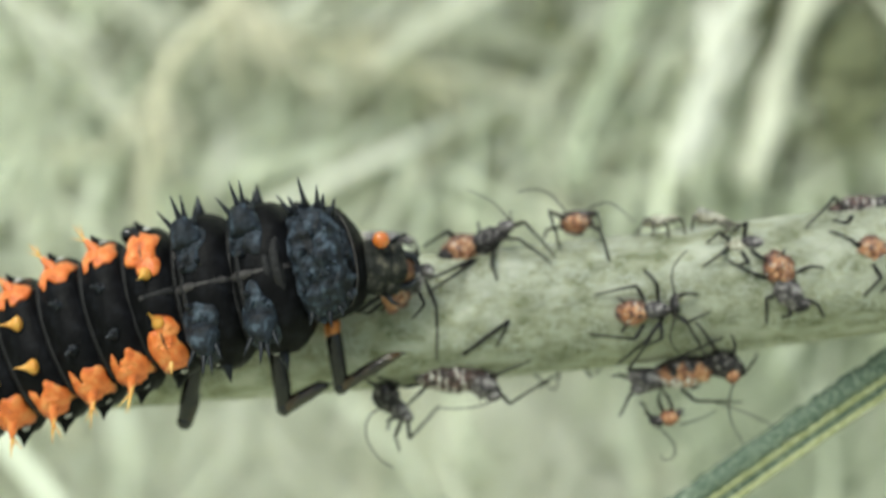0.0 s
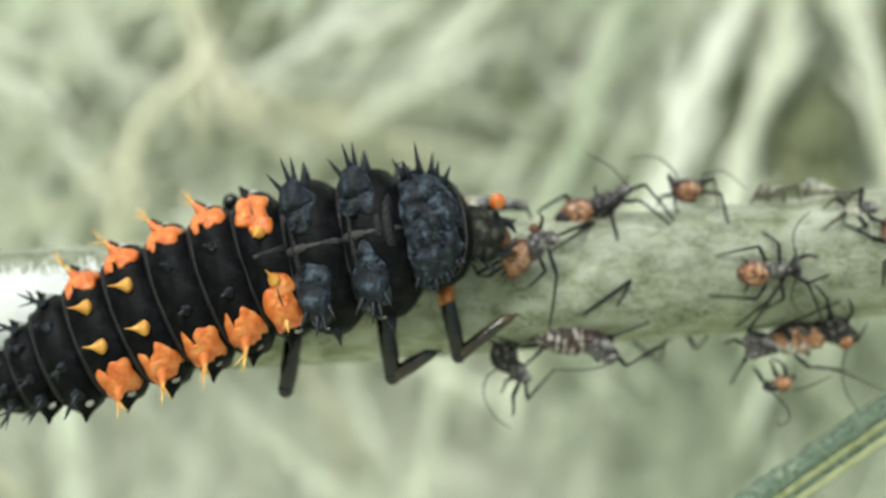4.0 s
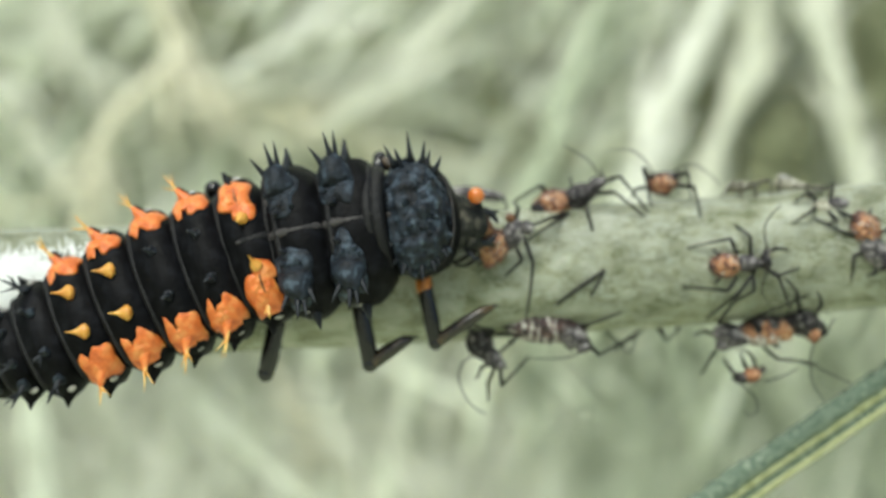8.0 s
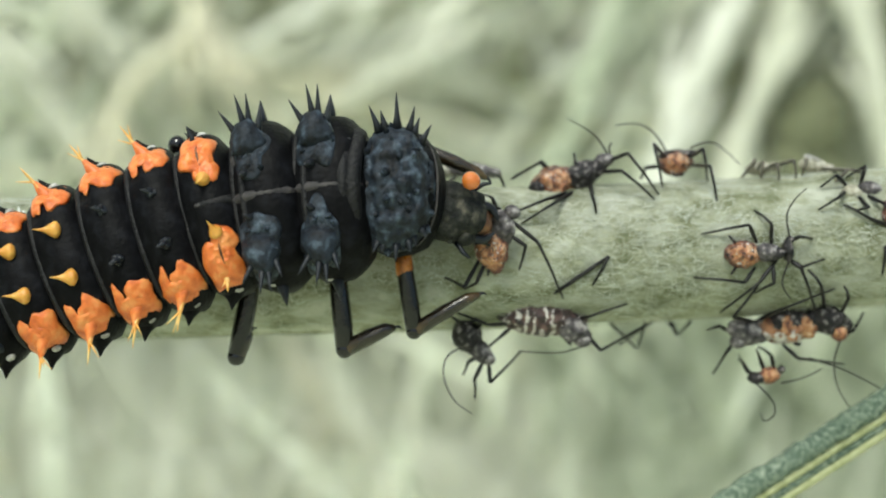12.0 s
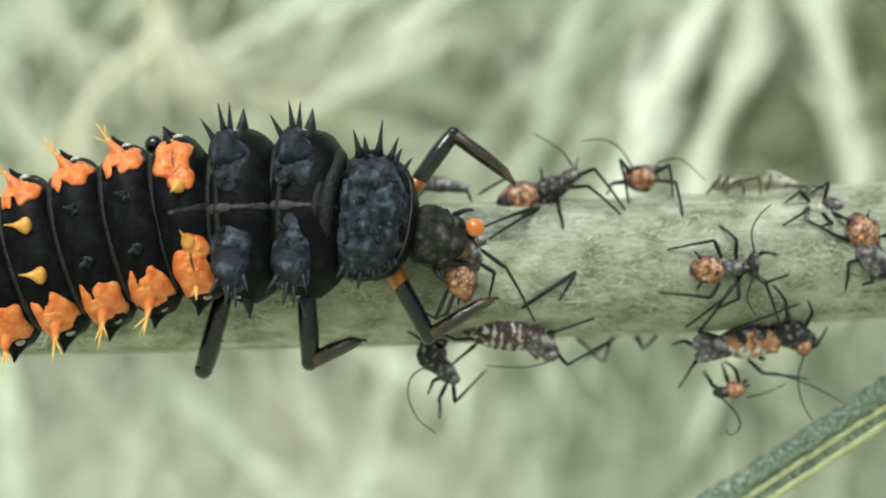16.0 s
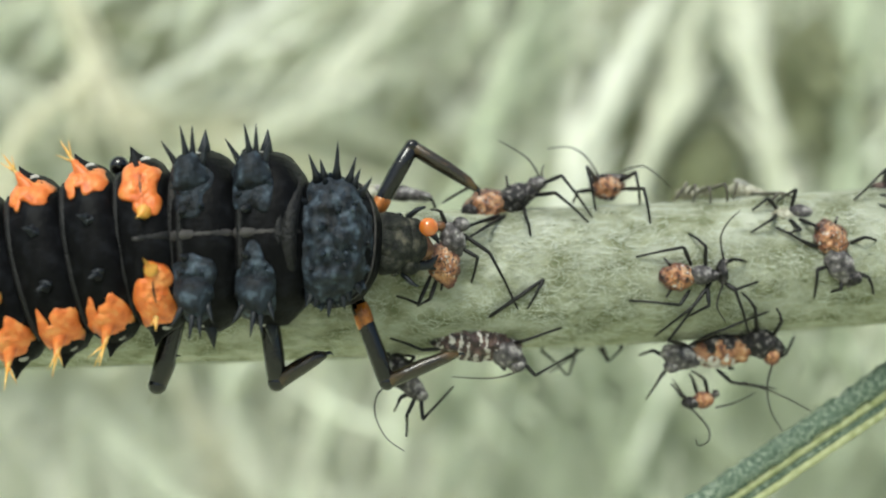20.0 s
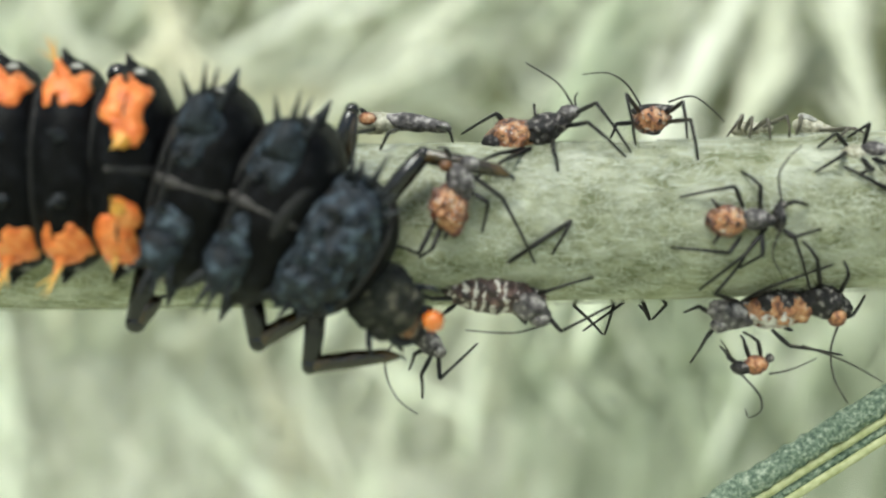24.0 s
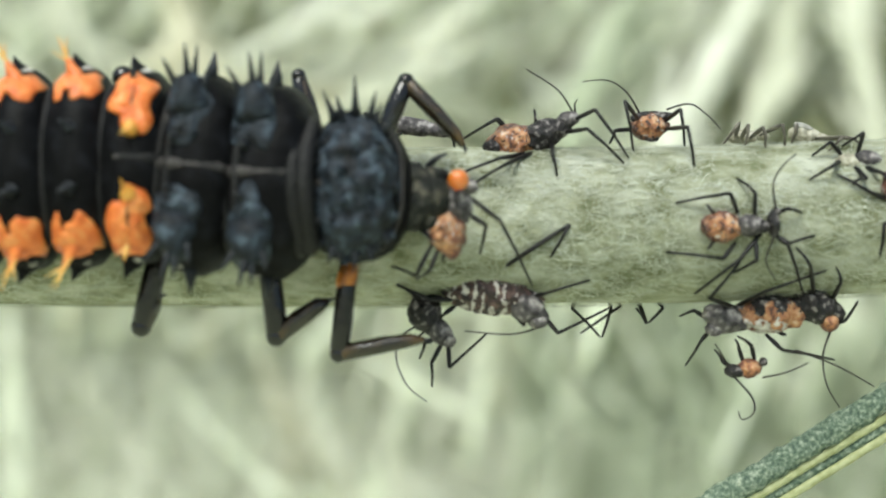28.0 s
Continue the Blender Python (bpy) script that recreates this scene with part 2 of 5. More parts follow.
def blob(bm, centre, size, rough=0.0, freq=3.0, rings=8, sides=12, turn=0.0, mat=0, power=2.0):
    """A lumpy ellipsoid; size holds its three half axes and turn a rotation about y in degrees."""
    c, spin = Vector(centre), Matrix.Rotation(radians(turn), 3, "Y")
    rows = []
    for i in range(rings + 1):
        a = math.pi * i / rings
        row = []
        for k in range(1 if i in (0, rings) else sides):
            b = 2 * math.pi * k / sides
            d = Vector((math.cos(a), math.sin(a) * math.cos(b), math.sin(a) * math.sin(b)))
            if power != 2.0:
                d = d / (sum(abs(v) ** power for v in d) ** (1 / power))
            p = Vector((d.x * size[0], d.y * size[1], d.z * size[2]))
            if rough:
                p *= 1 + rough * noise.noise((p + c) * freq)
            row.append(bm.verts.new(c + spin @ p))
        rows.append(row)
    for a, b in zip(rows, rows[1:]):
        for k in range(sides):
            q = (a[k % len(a)], a[(k + 1) % len(a)], b[(k + 1) % len(b)], b[k % len(b)])
            q = tuple(dict.fromkeys(q))
            if len(q) > 2:
                bm.faces.new(q[::-1]).material_index = mat


def arc(points, steps=4):
    """A smooth curve through the points."""
    p = [Vector(q) for q in points]
    out = []
    for i in range(len(p) - 1):
        a, b, c, d = p[max(i - 1, 0)], p[i], p[i + 1], p[min(i + 2, len(p) - 1)]
        for k in range(steps):
            s = k / steps
            out.append(0.5 * (2 * b + (c - a) * s + (2 * a - 5 * b + 4 * c - d) * s * s + (3 * b - a - 3 * c + d) * s ** 3))
    return out + [p[-1]]

# ---- ground and the bush behind ----
# Unseen ground, set near and pale to bounce light onto the stem's underside.
bm = bmesh.new()
bmesh.ops.create_grid(bm, x_segments=60, y_segments=60, size=4000)
for v in bm.verts:
    v.co.z = -64 + 6 * noise.noise(v.co * 0.004)
tagged(part("ground", bm, BOUNCE_GROUND), "unseen pale green ground, added to bounce light up under the stem", "ground", kind="structure")

bm = bmesh.new()
bmesh.ops.create_grid(bm, x_segments=90, y_segments=60, size=1)
for v in bm.verts:
    x, z = v.co.x * 420, v.co.y * 240 + 60
    v.co = Vector((x, 128 + 3 * noise.noise(Vector((x, 0, z)) * 0.02) + 2 * noise.noise(Vector((x, 9, z)) * 0.09), z))
tagged(part("backdrop", bm, DEEP), "dense grey-green foliage in the distance", "backdrop", kind="structure")


STALK_COLOURS = [STALK, STRAW, CREAM, MOSS, BUSH, BRIGHT]


def lean_at(rnd, x, z):
    """The usual slope of the bush's stalks round x, z, in degrees."""
    if z > 6:
        return rnd.gauss(50, 20) if x < 14 else rnd.gauss(72, 13)
    return rnd.gauss(95, 24)


def bush(name, count, near, far, mats, weights, label, seed, width, long, wild, thin):
    """Many crossing stalks or narrow leaves, one loose tangle."""
    rnd = random.Random(seed)
    b = bmesh.new()
    for _ in range(count):
        y = rnd.uniform(near, far)
        reach = 0.36 * (y + 30) + 12
        x, z = rnd.uniform(-reach, reach) + 2, rnd.uniform(-0.80, 0.85) * reach
        lean = lean_at(rnd, x, z) + rnd.gauss(0, wild)
        d = Vector((math.cos(radians(lean)), rnd.uniform(-0.3, 0.3), math.sin(radians(lean))))
        n = rnd.uniform(*long)
        bend = Vector((rnd.uniform(-1, 1), rnd.uniform(-0.5, 0.5), rnd.uniform(-1, 1))) * n * 0.13
        c = Vector((x, y, z))
        r = rnd.uniform(*width)
        if z < -4 and rnd.random() < thin:
            continue
        shares = weights
        if z > 2 and x < 12:
            shares = (6, 1, 1, 1, 5, 3)
        elif z < 2 and x > 14:
            shares = (2, 0, 1, 6, 4, 0)
        pick = rnd.choices(range(len(mats)), shares)[0]
        tube(b, arc([c - d * n / 2, c + bend, c + d * n / 2], 3), [r * s for s in (0.8, 1, 1, 0.95, 0.85, 0.65, 0.25)], 7, pick)
    return tagged(part(name, b, mats), label, "foliage", kind="stuff")


bush("bush_stalks", 300, 121, 129, STALK_COLOURS, (4, 1, 3, 3, 4, 1), "blurred pale and mossy felted stalks deep in the bush", 3, (0.4, 1.1), (26, 70), 8, 0.96)
bush("bush_leaves", 4600, 116, 127, STALK_COLOURS, (4, 1, 3, 3, 5, 2), "blurred narrow grey-green leaves of the bush behind", 5, (0.12, 0.32), (8, 22), 30, 0.95)


def undergrowth():
    """The fine, dense leaves of the bush's lower half."""
    rnd = random.Random(14)
    b = bmesh.new()
    for k in range(15000):
        x, y, z = rnd.uniform(-75 if k < 10500 else 6, 85), rnd.uniform(120.5, 127), rnd.uniform(-62, 3)
        lean = radians(rnd.gauss(92, 32))
        d = Vector((math.cos(lean), rnd.uniform(-0.4, 0.4), math.sin(lean))) * rnd.uniform(3, 8)
        c, r = Vector((x, y, z)), rnd.uniform(0.08, 0.18)
        tone = noise.noise(Vector((x * 0.055, 3.0, z * 0.045))) - 0.022 * (x - 5)
        pick = (2 if rnd.random() < 0.6 else 5) if tone > 0.08 else (1 if rnd.random() < 0.3 else 0) if tone > -0.2 else (4 if rnd.random() < 0.15 else 3)
        tube(b, [c - d / 2, c + Vector((rnd.gauss(0, 0.4), 0, rnd.gauss(0, 0.4))), c + d / 2], [r * 0.7, r, r * 0.2], 4, pick)
    return tagged(part("undergrowth", b, STALK_COLOURS), "blurred fine pale green leaves low in the bush", "foliage", kind="stuff")


undergrowth()


def back_stalk(line, y, r, mat, leaves, label, seed):
    """One felted stalk of the bush through the points (x, z), with narrow leaves along it."""
    rnd = random.Random(seed)
    pts = arc([(x, y + 1.2 * math.sin(seed + i), z) for i, (x, z) in enumerate(line)], 5)
    n = len(pts)
    bm = bmesh.new()
    tube(bm, pts, [0.66 * r * (1.0 - 0.18 * i / n + 0.10 * noise.noise(p * 0.3)) for i, p in enumerate(pts)], 12)
    for _ in range(420):  # the loose felt round it
        i = rnd.randrange(0, n - 1)
        d = pts[i + 1] - pts[i]
        a = rnd.uniform(0, 2 * math.pi)
        u = d.normalized()
        out = (Vector((-u.z, 0, u.x)) * math.cos(a) + Vector((0, 1, 0)) * math.sin(a) + u * rnd.uniform(0.3, 1.8)).normalized()
        p = pts[i] + d * rnd.random()
        reach = r * (0.6 + 1.5 * rnd.random() ** 2)
        tube(bm, [p, p + out * reach * 0.6, p + out * reach + u * 0.5 * r], [0.11 * r, 0.10 * r, 0.03 * r], 3)
    stalk = tagged(part("bush_stalk", bm, mat), label, "stalk", "stalks of the bush behind")
    for _ in range(leaves):
        i = rnd.randrange(0, n - 1)
        d = (pts[i + 1] - pts[i]).normalized()
        side = Vector((-d.z, rnd.uniform(-0.6, 0.6), d.x)) * rnd.choice((-1, 1))
        tip = pts[i] + d * rnd.uniform(5, 13) + side * rnd.uniform(0.6, 3.4)
        mid = pts[i].lerp(tip, 0.5) + side * rnd.uniform(0.0, 0.8)
        bm = bmesh.new()
        tube(bm, arc([pts[i], mid, tip], 3), [w * r for w in (0.25, 0.34, 0.40, 0.42, 0.36, 0.24, 0.05)], 6)
        part("leaf", bm, mat, stalk)
    return stalk


WHITISH, CREAMY, STRAWY, PALE, MOSSY = ("blurred whitish felted stalk of the bush behind", "blurred cream felted stalk of the bush behind",
                                 "blurred straw-yellow dry stalk of the bush behind", "blurred pale grey-green stalk of the bush behind",
                                        "blurred dull mossy green stalk of the bush behind")
back_stalk([(-29.5, 34.0), (-25.0, 23.2), (-24.9, 20.3), (-30.3, 14.4), (-32.3, 6.0), (-33.5, -4.0)], 112, 1.20, STRAW, 14, STRAWY, 1)
back_stalk([(-24.5, 22.0), (-17.4, 16.5), (-9.0, 15.2), (-1.0, 13.0)], 113, 0.64, STRAW, 14, STRAWY, 2)
back_stalk([(-19.5, 19.0), (-12.4, 23.0), (-8.5, 26.2), (-4.0, 32.0), (1.0, 40.0)], 110, 0.92, BRIGHT, 14, WHITISH, 3)
back_stalk([(-9.0, 14.0), (-5.8, 17.0), (0.3, 22.5), (5.8, 29.7), (10.0, 37.0)], 111, 1.08, CREAM, 14, CREAMY, 4)
back_stalk([(10.0, 2.0), (11.8, 8.5), (16.0, 19.6), (19.2, 30.2), (21.0, 38.0)], 114, 0.96, MOSS, 14, MOSSY, 5)
back_stalk([(20.6, 3.0), (22.7, 10.0), (24.8, 15.9), (27.6, 21.8), (31.9, 31.9), (34.0, 38.0)], 110, 1.48, BRIGHT, 14, WHITISH, 6)
back_stalk([(28.2, 2.0), (30.2, 10.3), (33.4, 21.4), (36.0, 32.0), (37.0, 38.0)], 112, 1.40, CREAM, 14, CREAMY, 7)
back_stalk([(47.0, 4.0), (45.9, 10.9), (44.0, 18.4), (41.4, 26.4), (40.1, 32.2), (39.5, 40.0)], 111, 1.60, CREAM, 14, CREAMY, 8)
back_stalk([(-52.0, 26.0), (-45.4, 20.1), (-40.1, 15.0), (-35.3, 9.0), (-31.1, 3.0)], 114, 0.95, CREAM, 14, CREAMY, 9)
back_stalk([(-19.0, 18.0), (-12.2, 19.1), (-5.3, 18.5), (1.7, 16.2)], 114, 0.60, CREAM, 14, CREAMY, 10)
back_stalk([(-17.1, 12.6), (-9.8, 14.3), (-1.7, 13.4), (5.3, 10.5)], 115, 0.64, CREAM, 14, CREAMY, 11)
back_stalk([(-38.9, 30.0), (-35.8, 22.2), (-30.4, 17.3)], 114, 0.88, CREAM, 14, CREAMY, 12)
back_stalk([(52.0, 6.0), (53.5, 20.0), (54.0, 36.0)], 114, 1.28, MOSS, 14, MOSSY, 13)
back_stalk([(-11.0, -6.0), (-7.5, -15.7), (-3.0, -23.5), (-1.0, -34.0)], 120, 0.57, CREAM, 14, CREAMY, 14)
back_stalk([(-26.0, -10.0), (-18.8, -17.8), (-10.6, -23.8), (-4.0, -32.0)], 122, 0.48, STALK, 14, PALE, 15)
back_stalk([(-1.2, -6.0), (0.0, -16.6), (2.0, -23.4), (3.0, -36.0)], 123, 0.53, CREAM, 14, CREAMY, 16)
back_stalk([(-40.5, -8.0), (-38.0, -19.0), (-37.8, -38.0)], 121, 0.57, STALK, 14, PALE, 17)
back_stalk([(17.0, -4.0), (18.9, -14.9), (18.0, -22.9), (17.0, -36.0)], 122, 0.57, CREAM, 14, CREAMY, 18)
back_stalk([(8.0, -5.0), (9.8, -17.4), (11.1, -23.1), (12.0, -36.0)], 124, 0.44, STALK, 14, PALE, 19)
back_stalk([(-34.0, -12.0), (-28.4, -18.7), (-23.1, -24.2), (-14.0, -36.0)], 121, 0.40, CREAM, 14, CREAMY, 20)
back_stalk([(28.0, -4.0), (25.8, -14.6), (25.5, -22.7), (26.0, -36.0)], 123, 0.53, MOSS, 14, MOSSY, 21)
back_stalk([(-15.5, -7.0), (-12.3, -14.5), (-10.8, -18.7), (-12.0, -34.0)], 124, 0.53, STRAW, 14, STRAWY, 22)
back_stalk([(35.0, -2.0), (33.5, -14.0), (34.5, -34.0)], 122, 0.44, MOSS, 14, MOSSY, 23)
back_stalk([(42.0, -6.0), (44.0, -18.0), (43.0, -34.0)], 124, 0.53, CREAM, 14, CREAMY, 24)
back_stalk([(-30.7, -4.0), (-31.5, -14.0), (-30.7, -36.0)], 123, 0.53, STALK, 14, PALE, 25)

# Dark strands stand in for the shade inside the bush's gaps.
rndk = random.Random(21)
bm = bmesh.new()
for cx, cz, sx, sz, count in ((38.6, 13.5, 1.3, 3.0, 190), (49.6, 24.5, 2.4, 4.5, 240), (30.2, 22.0, 0.6, 3.2, 50), (8.8, 17.3, 2.4, 1.8, 26), (-20.0, 25.5, 2.6, 1.6, 26)):
    for _ in range(count):
        c = Vector((rndk.gauss(cx, sx), rndk.uniform(114, 118), rndk.gauss(cz, sz)))
        d = Vector((rndk.uniform(-1, 1), rndk.uniform(-0.5, 0.5), rndk.uniform(-1, 1))).normalized() * rndk.uniform(1.5, 4)
        tube(bm, [c - d, c + Vector((0.4, 0, 0.3)), c + d], [0.22, 0.32, 0.12], 5)
tagged(part("gap_shade_strands", bm, GAP_SHADE), "blurred dark strands put in for the shade in the bush's gaps", "foliage", kind="stuff")

# ---- the stem ----


def stem_centre(x):
    """The height and radius of the stem at x."""
    return -0.80 + 0.078 * x + 0.0028 * max(x, 0) ** 2 - 0.0004 * min(x + 6, 0) ** 2, 1.40 - 0.003 * x


def stem_front(x, z, lift=0.0):
    """The y of the stem's near face at x, z; its axis where z lies beside it."""
    c, r = stem_centre(x)
    h = (r + lift) ** 2 - (z - c) ** 2
    return -math.sqrt(h) if h > 0 else 0.0


bm = bmesh.new()
rows = []
SIDES = 64
for i in range(181):
    x = -30 + 60 * i / 180
    c, r = stem_centre(x)
    if x < -14:
        c -= 0.02 * (x + 14) ** 2
    ring = []
    for k in range(SIDES):
        a = 2 * math.pi * k / SIDES
        n = Vector((x, math.cos(a), math.sin(a)))
        q = r + 0.05 * noise.noise(Vector((x * 0.35, n.y * 1.3, n.z * 1.3))) + 0.018 * noise.noise(Vector((x * 1.2, n.y * 7, n.z * 7)))
        ring.append(bm.verts.new((x, q * n.y, c + q * n.z)))
    rows.append(ring)
for a, b in zip(rows, rows[1:]):
    for k in range(SIDES):
        bm.faces.new((a[k], b[k], b[(k + 1) % SIDES], a[(k + 1) % SIDES]))
bm.faces.new(rows[0])
bm.faces.new(reversed(rows[-1]))
stem = holder("plant_stem", at(0, 0, -0.8), "pale grey-green felted plant stem, slightly rising", "stem")
part("stalk", bm, STEM, stem, at=at(0, 0, 0.8))

rnd = random.Random(11)
bm = bmesh.new()
for k in range(33000):
    x, a = rnd.uniform(-12, 13), rnd.uniform(math.pi * 0.42, math.pi * 1.58)
    c, r = stem_centre(x)
    long = k % 7 == 0
    steps = 6 if long else 3
    d, n = rnd.gauss(0, 0.6), rnd.uniform(0.28, 0.62) if long else rnd.uniform(0.08, 0.24)
    w, rise = rnd.uniform(0.003, 0.0065) * (1.1 if long else 1), rnd.uniform(0.004, 0.035)
    pts, bend, curl = [], rnd.uniform(-1.0, 1.0), rnd.uniform(-0.7, 0.7)
    for q in range(steps + 1):
        s = q / steps
        way = d + bend * s + (curl * math.sin(7 * s) if long else 0)
        xx = x + n * s * math.cos(way)
        aa = a + n * s * math.sin(way) / r
        rr = r + 0.012 + rise * math.sin(math.pi * min(s * 1.1, 1)) + 0.02 * noise.noise(Vector((xx, aa, 0)))
        pts.append((Vector((xx, rr * math.cos(aa), c + rr * math.sin(aa))), aa))
    quad = []
    for p, aa in pts:
        off = Vector((math.sin(d) * w, -math.sin(aa) * w * math.cos(d), math.cos(aa) * w * math.cos(d)))
        quad.append((bm.verts.new(p - off), bm.verts.new(p + off)))
    for q, s in zip(quad, quad[1:]):
        bm.faces.new((q[0], q[1], s[1], s[0]))
fuzz = part("felt", bm, HAIR, stem, "short white woolly hairs", at=at(0, 0, 0.8), smooth=False)
fuzz["kind"] = "stuff"

# Extra white hairs imitate the stem's overexposed bright patch by their colour.
bm = bmesh.new()
for _ in range(24000):
    x, a = rnd.triangular(-13.5, -5.4, -9.8), math.pi * rnd.triangular(0.80, 1.25, 1.05)
    c, r = stem_centre(x)
    d, n, w = rnd.uniform(0, 6.28), rnd.uniform(0.2, 0.5), rnd.uniform(0.006, 0.012)
    quad = []
    for k in range(4):
        rr = r + 0.03 + rnd.uniform(0.0, 0.05)
        aa, xx = a + n * k / 3 * math.sin(d) / r, x + n * k / 3 * math.cos(d)
        p = Vector((xx, rr * math.cos(aa), c + rr * math.sin(aa)))
        off = Vector((math.sin(d) * w, -math.sin(aa) * w, math.cos(aa) * w))
        quad.append((bm.verts.new(p - off), bm.verts.new(p + off)))
    for q, s in zip(quad, quad[1:]):
        bm.faces.new((q[0], q[1], s[1], s[0]))
part("glare_hairs", bm, GLARE_HAIR, stem, "dense white hairs put in for the stem's overexposed bright patch", at=at(0, 0, 0.8), smooth=False)["kind"] = "stuff"

# ---- the narrow leaf below ----
LEAF_A, LEAF_B = Vector((1.0, 0.6, -10.0)), Vector((17.0, 0.3, 1.5))
leaf = holder("narrow_leaf", at(9.2, 0.3, -3.9), "narrow grey-green leaf with a scalloped bluish blade", "leaf")


def leaf_strip(name, offset, radius, mat, flat, wavy, label, twist=0.0):
    d = (LEAF_B - LEAF_A).normalized()
    up = Vector((-d.z, 0, d.x))
    b = bmesh.new()
    last = None
    for i in range(161):
        s = i / 160
        c = LEAF_A.lerp(LEAF_B, s) + up * (offset + 0.25 * math.sin(s * 2.4))
        ring = []
        for k in range(14):
            a = 2 * math.pi * k / 14
            q = radius * (1 + wavy * noise.noise(Vector((s * 150, math.cos(a) * 1.5, math.sin(a) * 1.5 + offset))))
            q *= min(1.0, (1 - s) * 12 + 0.15)
            ring.append(b.verts.new(c + up * (q * math.sin(a)) + Vector((0, q * flat * math.cos(a) + twist, 0))))
        if last:
            for k in range(14):
                b.faces.new((last[k], last[(k + 1) % 14], ring[(k + 1) % 14], ring[k]))
        last = ring
    return part(name, b, mat, leaf, label, at=at(-9.2, -0.3, 3.9))


leaf_strip("blade", 0.0, 0.235, LEAF, 0.6, 0.34, "warty bluish-green blade edge")
leaf_strip("midrib", -0.31, 0.085, LEAF_EDGE, 0.8, 0.1, "pale yellow-green midrib", 0.03)
leaf_strip("underside", -0.45, 0.13, LEAF, 0.6, 0.2, "", 0.12)
leaf_strip("lower_edge", -0.62, 0.075, LEAF_EDGE, 0.8, 0.15, "pale yellow-green lower edge", 0.05)

# ---- the beetle larva ----
LARVA_AT = (-2.0, -1.4, -0.9)
larva = holder("beetle_larva", at(*LARVA_AT), "black spiny beetle larva with orange warts, crawling along the stem", "insect larva")
BACK = -2.45  # the y of the body's axis


def section(size, x, z, lift=0.0):
    """A point of a segment's back, for a segment of half axes size."""
    a, b, c = size
    r = max(1e-3, 1 - abs(x / a) ** 2.4) ** (1 / 2.2)
    q = max(0.0, 1 - abs(z / (b * r)) ** 2.3)
    return Vector((x, -c * r * q ** (1 / 2.3) - lift, z))


def segment(name, size, mat, label="", lump=0.05):
    """One body ring: long axis x, back towards -y."""
    a, b, c = size
    bm = bmesh.new()
    rings, sides, rows = 18, 44, []
    for i in range(rings + 1):
        v = -math.cos(math.pi * i / rings)
        r = max(0.0, 1 - abs(v) ** 2.4) ** (1 / 2.2)
        row = []
        for k in range(sides):
            t = 2 * math.pi * k / sides
            e = (abs(math.cos(t)) ** 2.3 + abs(math.sin(t)) ** 2.3) ** (-1 / 2.3)
            y, z = -c * r * e * math.cos(t), b * r * e * math.sin(t)
            if y > 0:
                y *= 0.75
            p = Vector((a * v, y, z))
            calm = min(1.0, abs(z) / 0.3) * min(1.0, abs(v + 0.62) / 0.2) if y < 0 else 1.0
            f = 1 + calm * lump * noise.noise(p * 2.6 + Vector((b * 9, c, a))) + calm * 0.5 * lump * noise.noise(p * 8.0)
            f -= 0.06 * math.exp(-((p.x / a + 0.42) / 0.09) ** 2)
            row.append(bm.verts.new((p.x, p.y * f, p.z * f)))
        rows.append(row)
    for q, s in zip(rows, rows[1:]):
        for k in range(sides):
            bm.faces.new((q[k], s[k], s[(k + 1) % sides], q[(k + 1) % sides]))
    bm.faces.new(rows[0])
    bm.faces.new(reversed(rows[-1]))
    bmesh.ops.recalc_face_normals(bm, faces=bm.faces)
    return part(name, bm, mat, larva, label)


def spine(parent, root, way, length, mat, seed=0, thick=0.055, forks=3, name="spine", label="", base=1.35):
    """A stiff bristle with small side prongs."""
    rnd = random.Random(seed * 7 + 1)
    root, way = Vector(root), Vector(way).normalized()
    bm = bmesh.new()
    tip = root + way * length
    tube(bm, [root - way * 0.05, root + way * length * 0.3, root + way * length * 0.7, tip],
         [thick * base, thick * 0.85, thick * 0.45, 0.006], 8)
    for k in range(forks):
        s = rnd.uniform(0.15, 0.4)
        d = (way + 0.75 * Vector((rnd.uniform(-1, 1), rnd.uniform(-0.6, 0.3), rnd.uniform(-1, 1)))).normalized()
        p = root + way * length * s
        n = length * rnd.uniform(0.45, 0.75)
        tube(bm, [p, p + d * n * 0.5, p + d * n], [thick * 0.6, thick * 0.36, 0.005], 6)
    return part(name, bm, mat, parent, label)


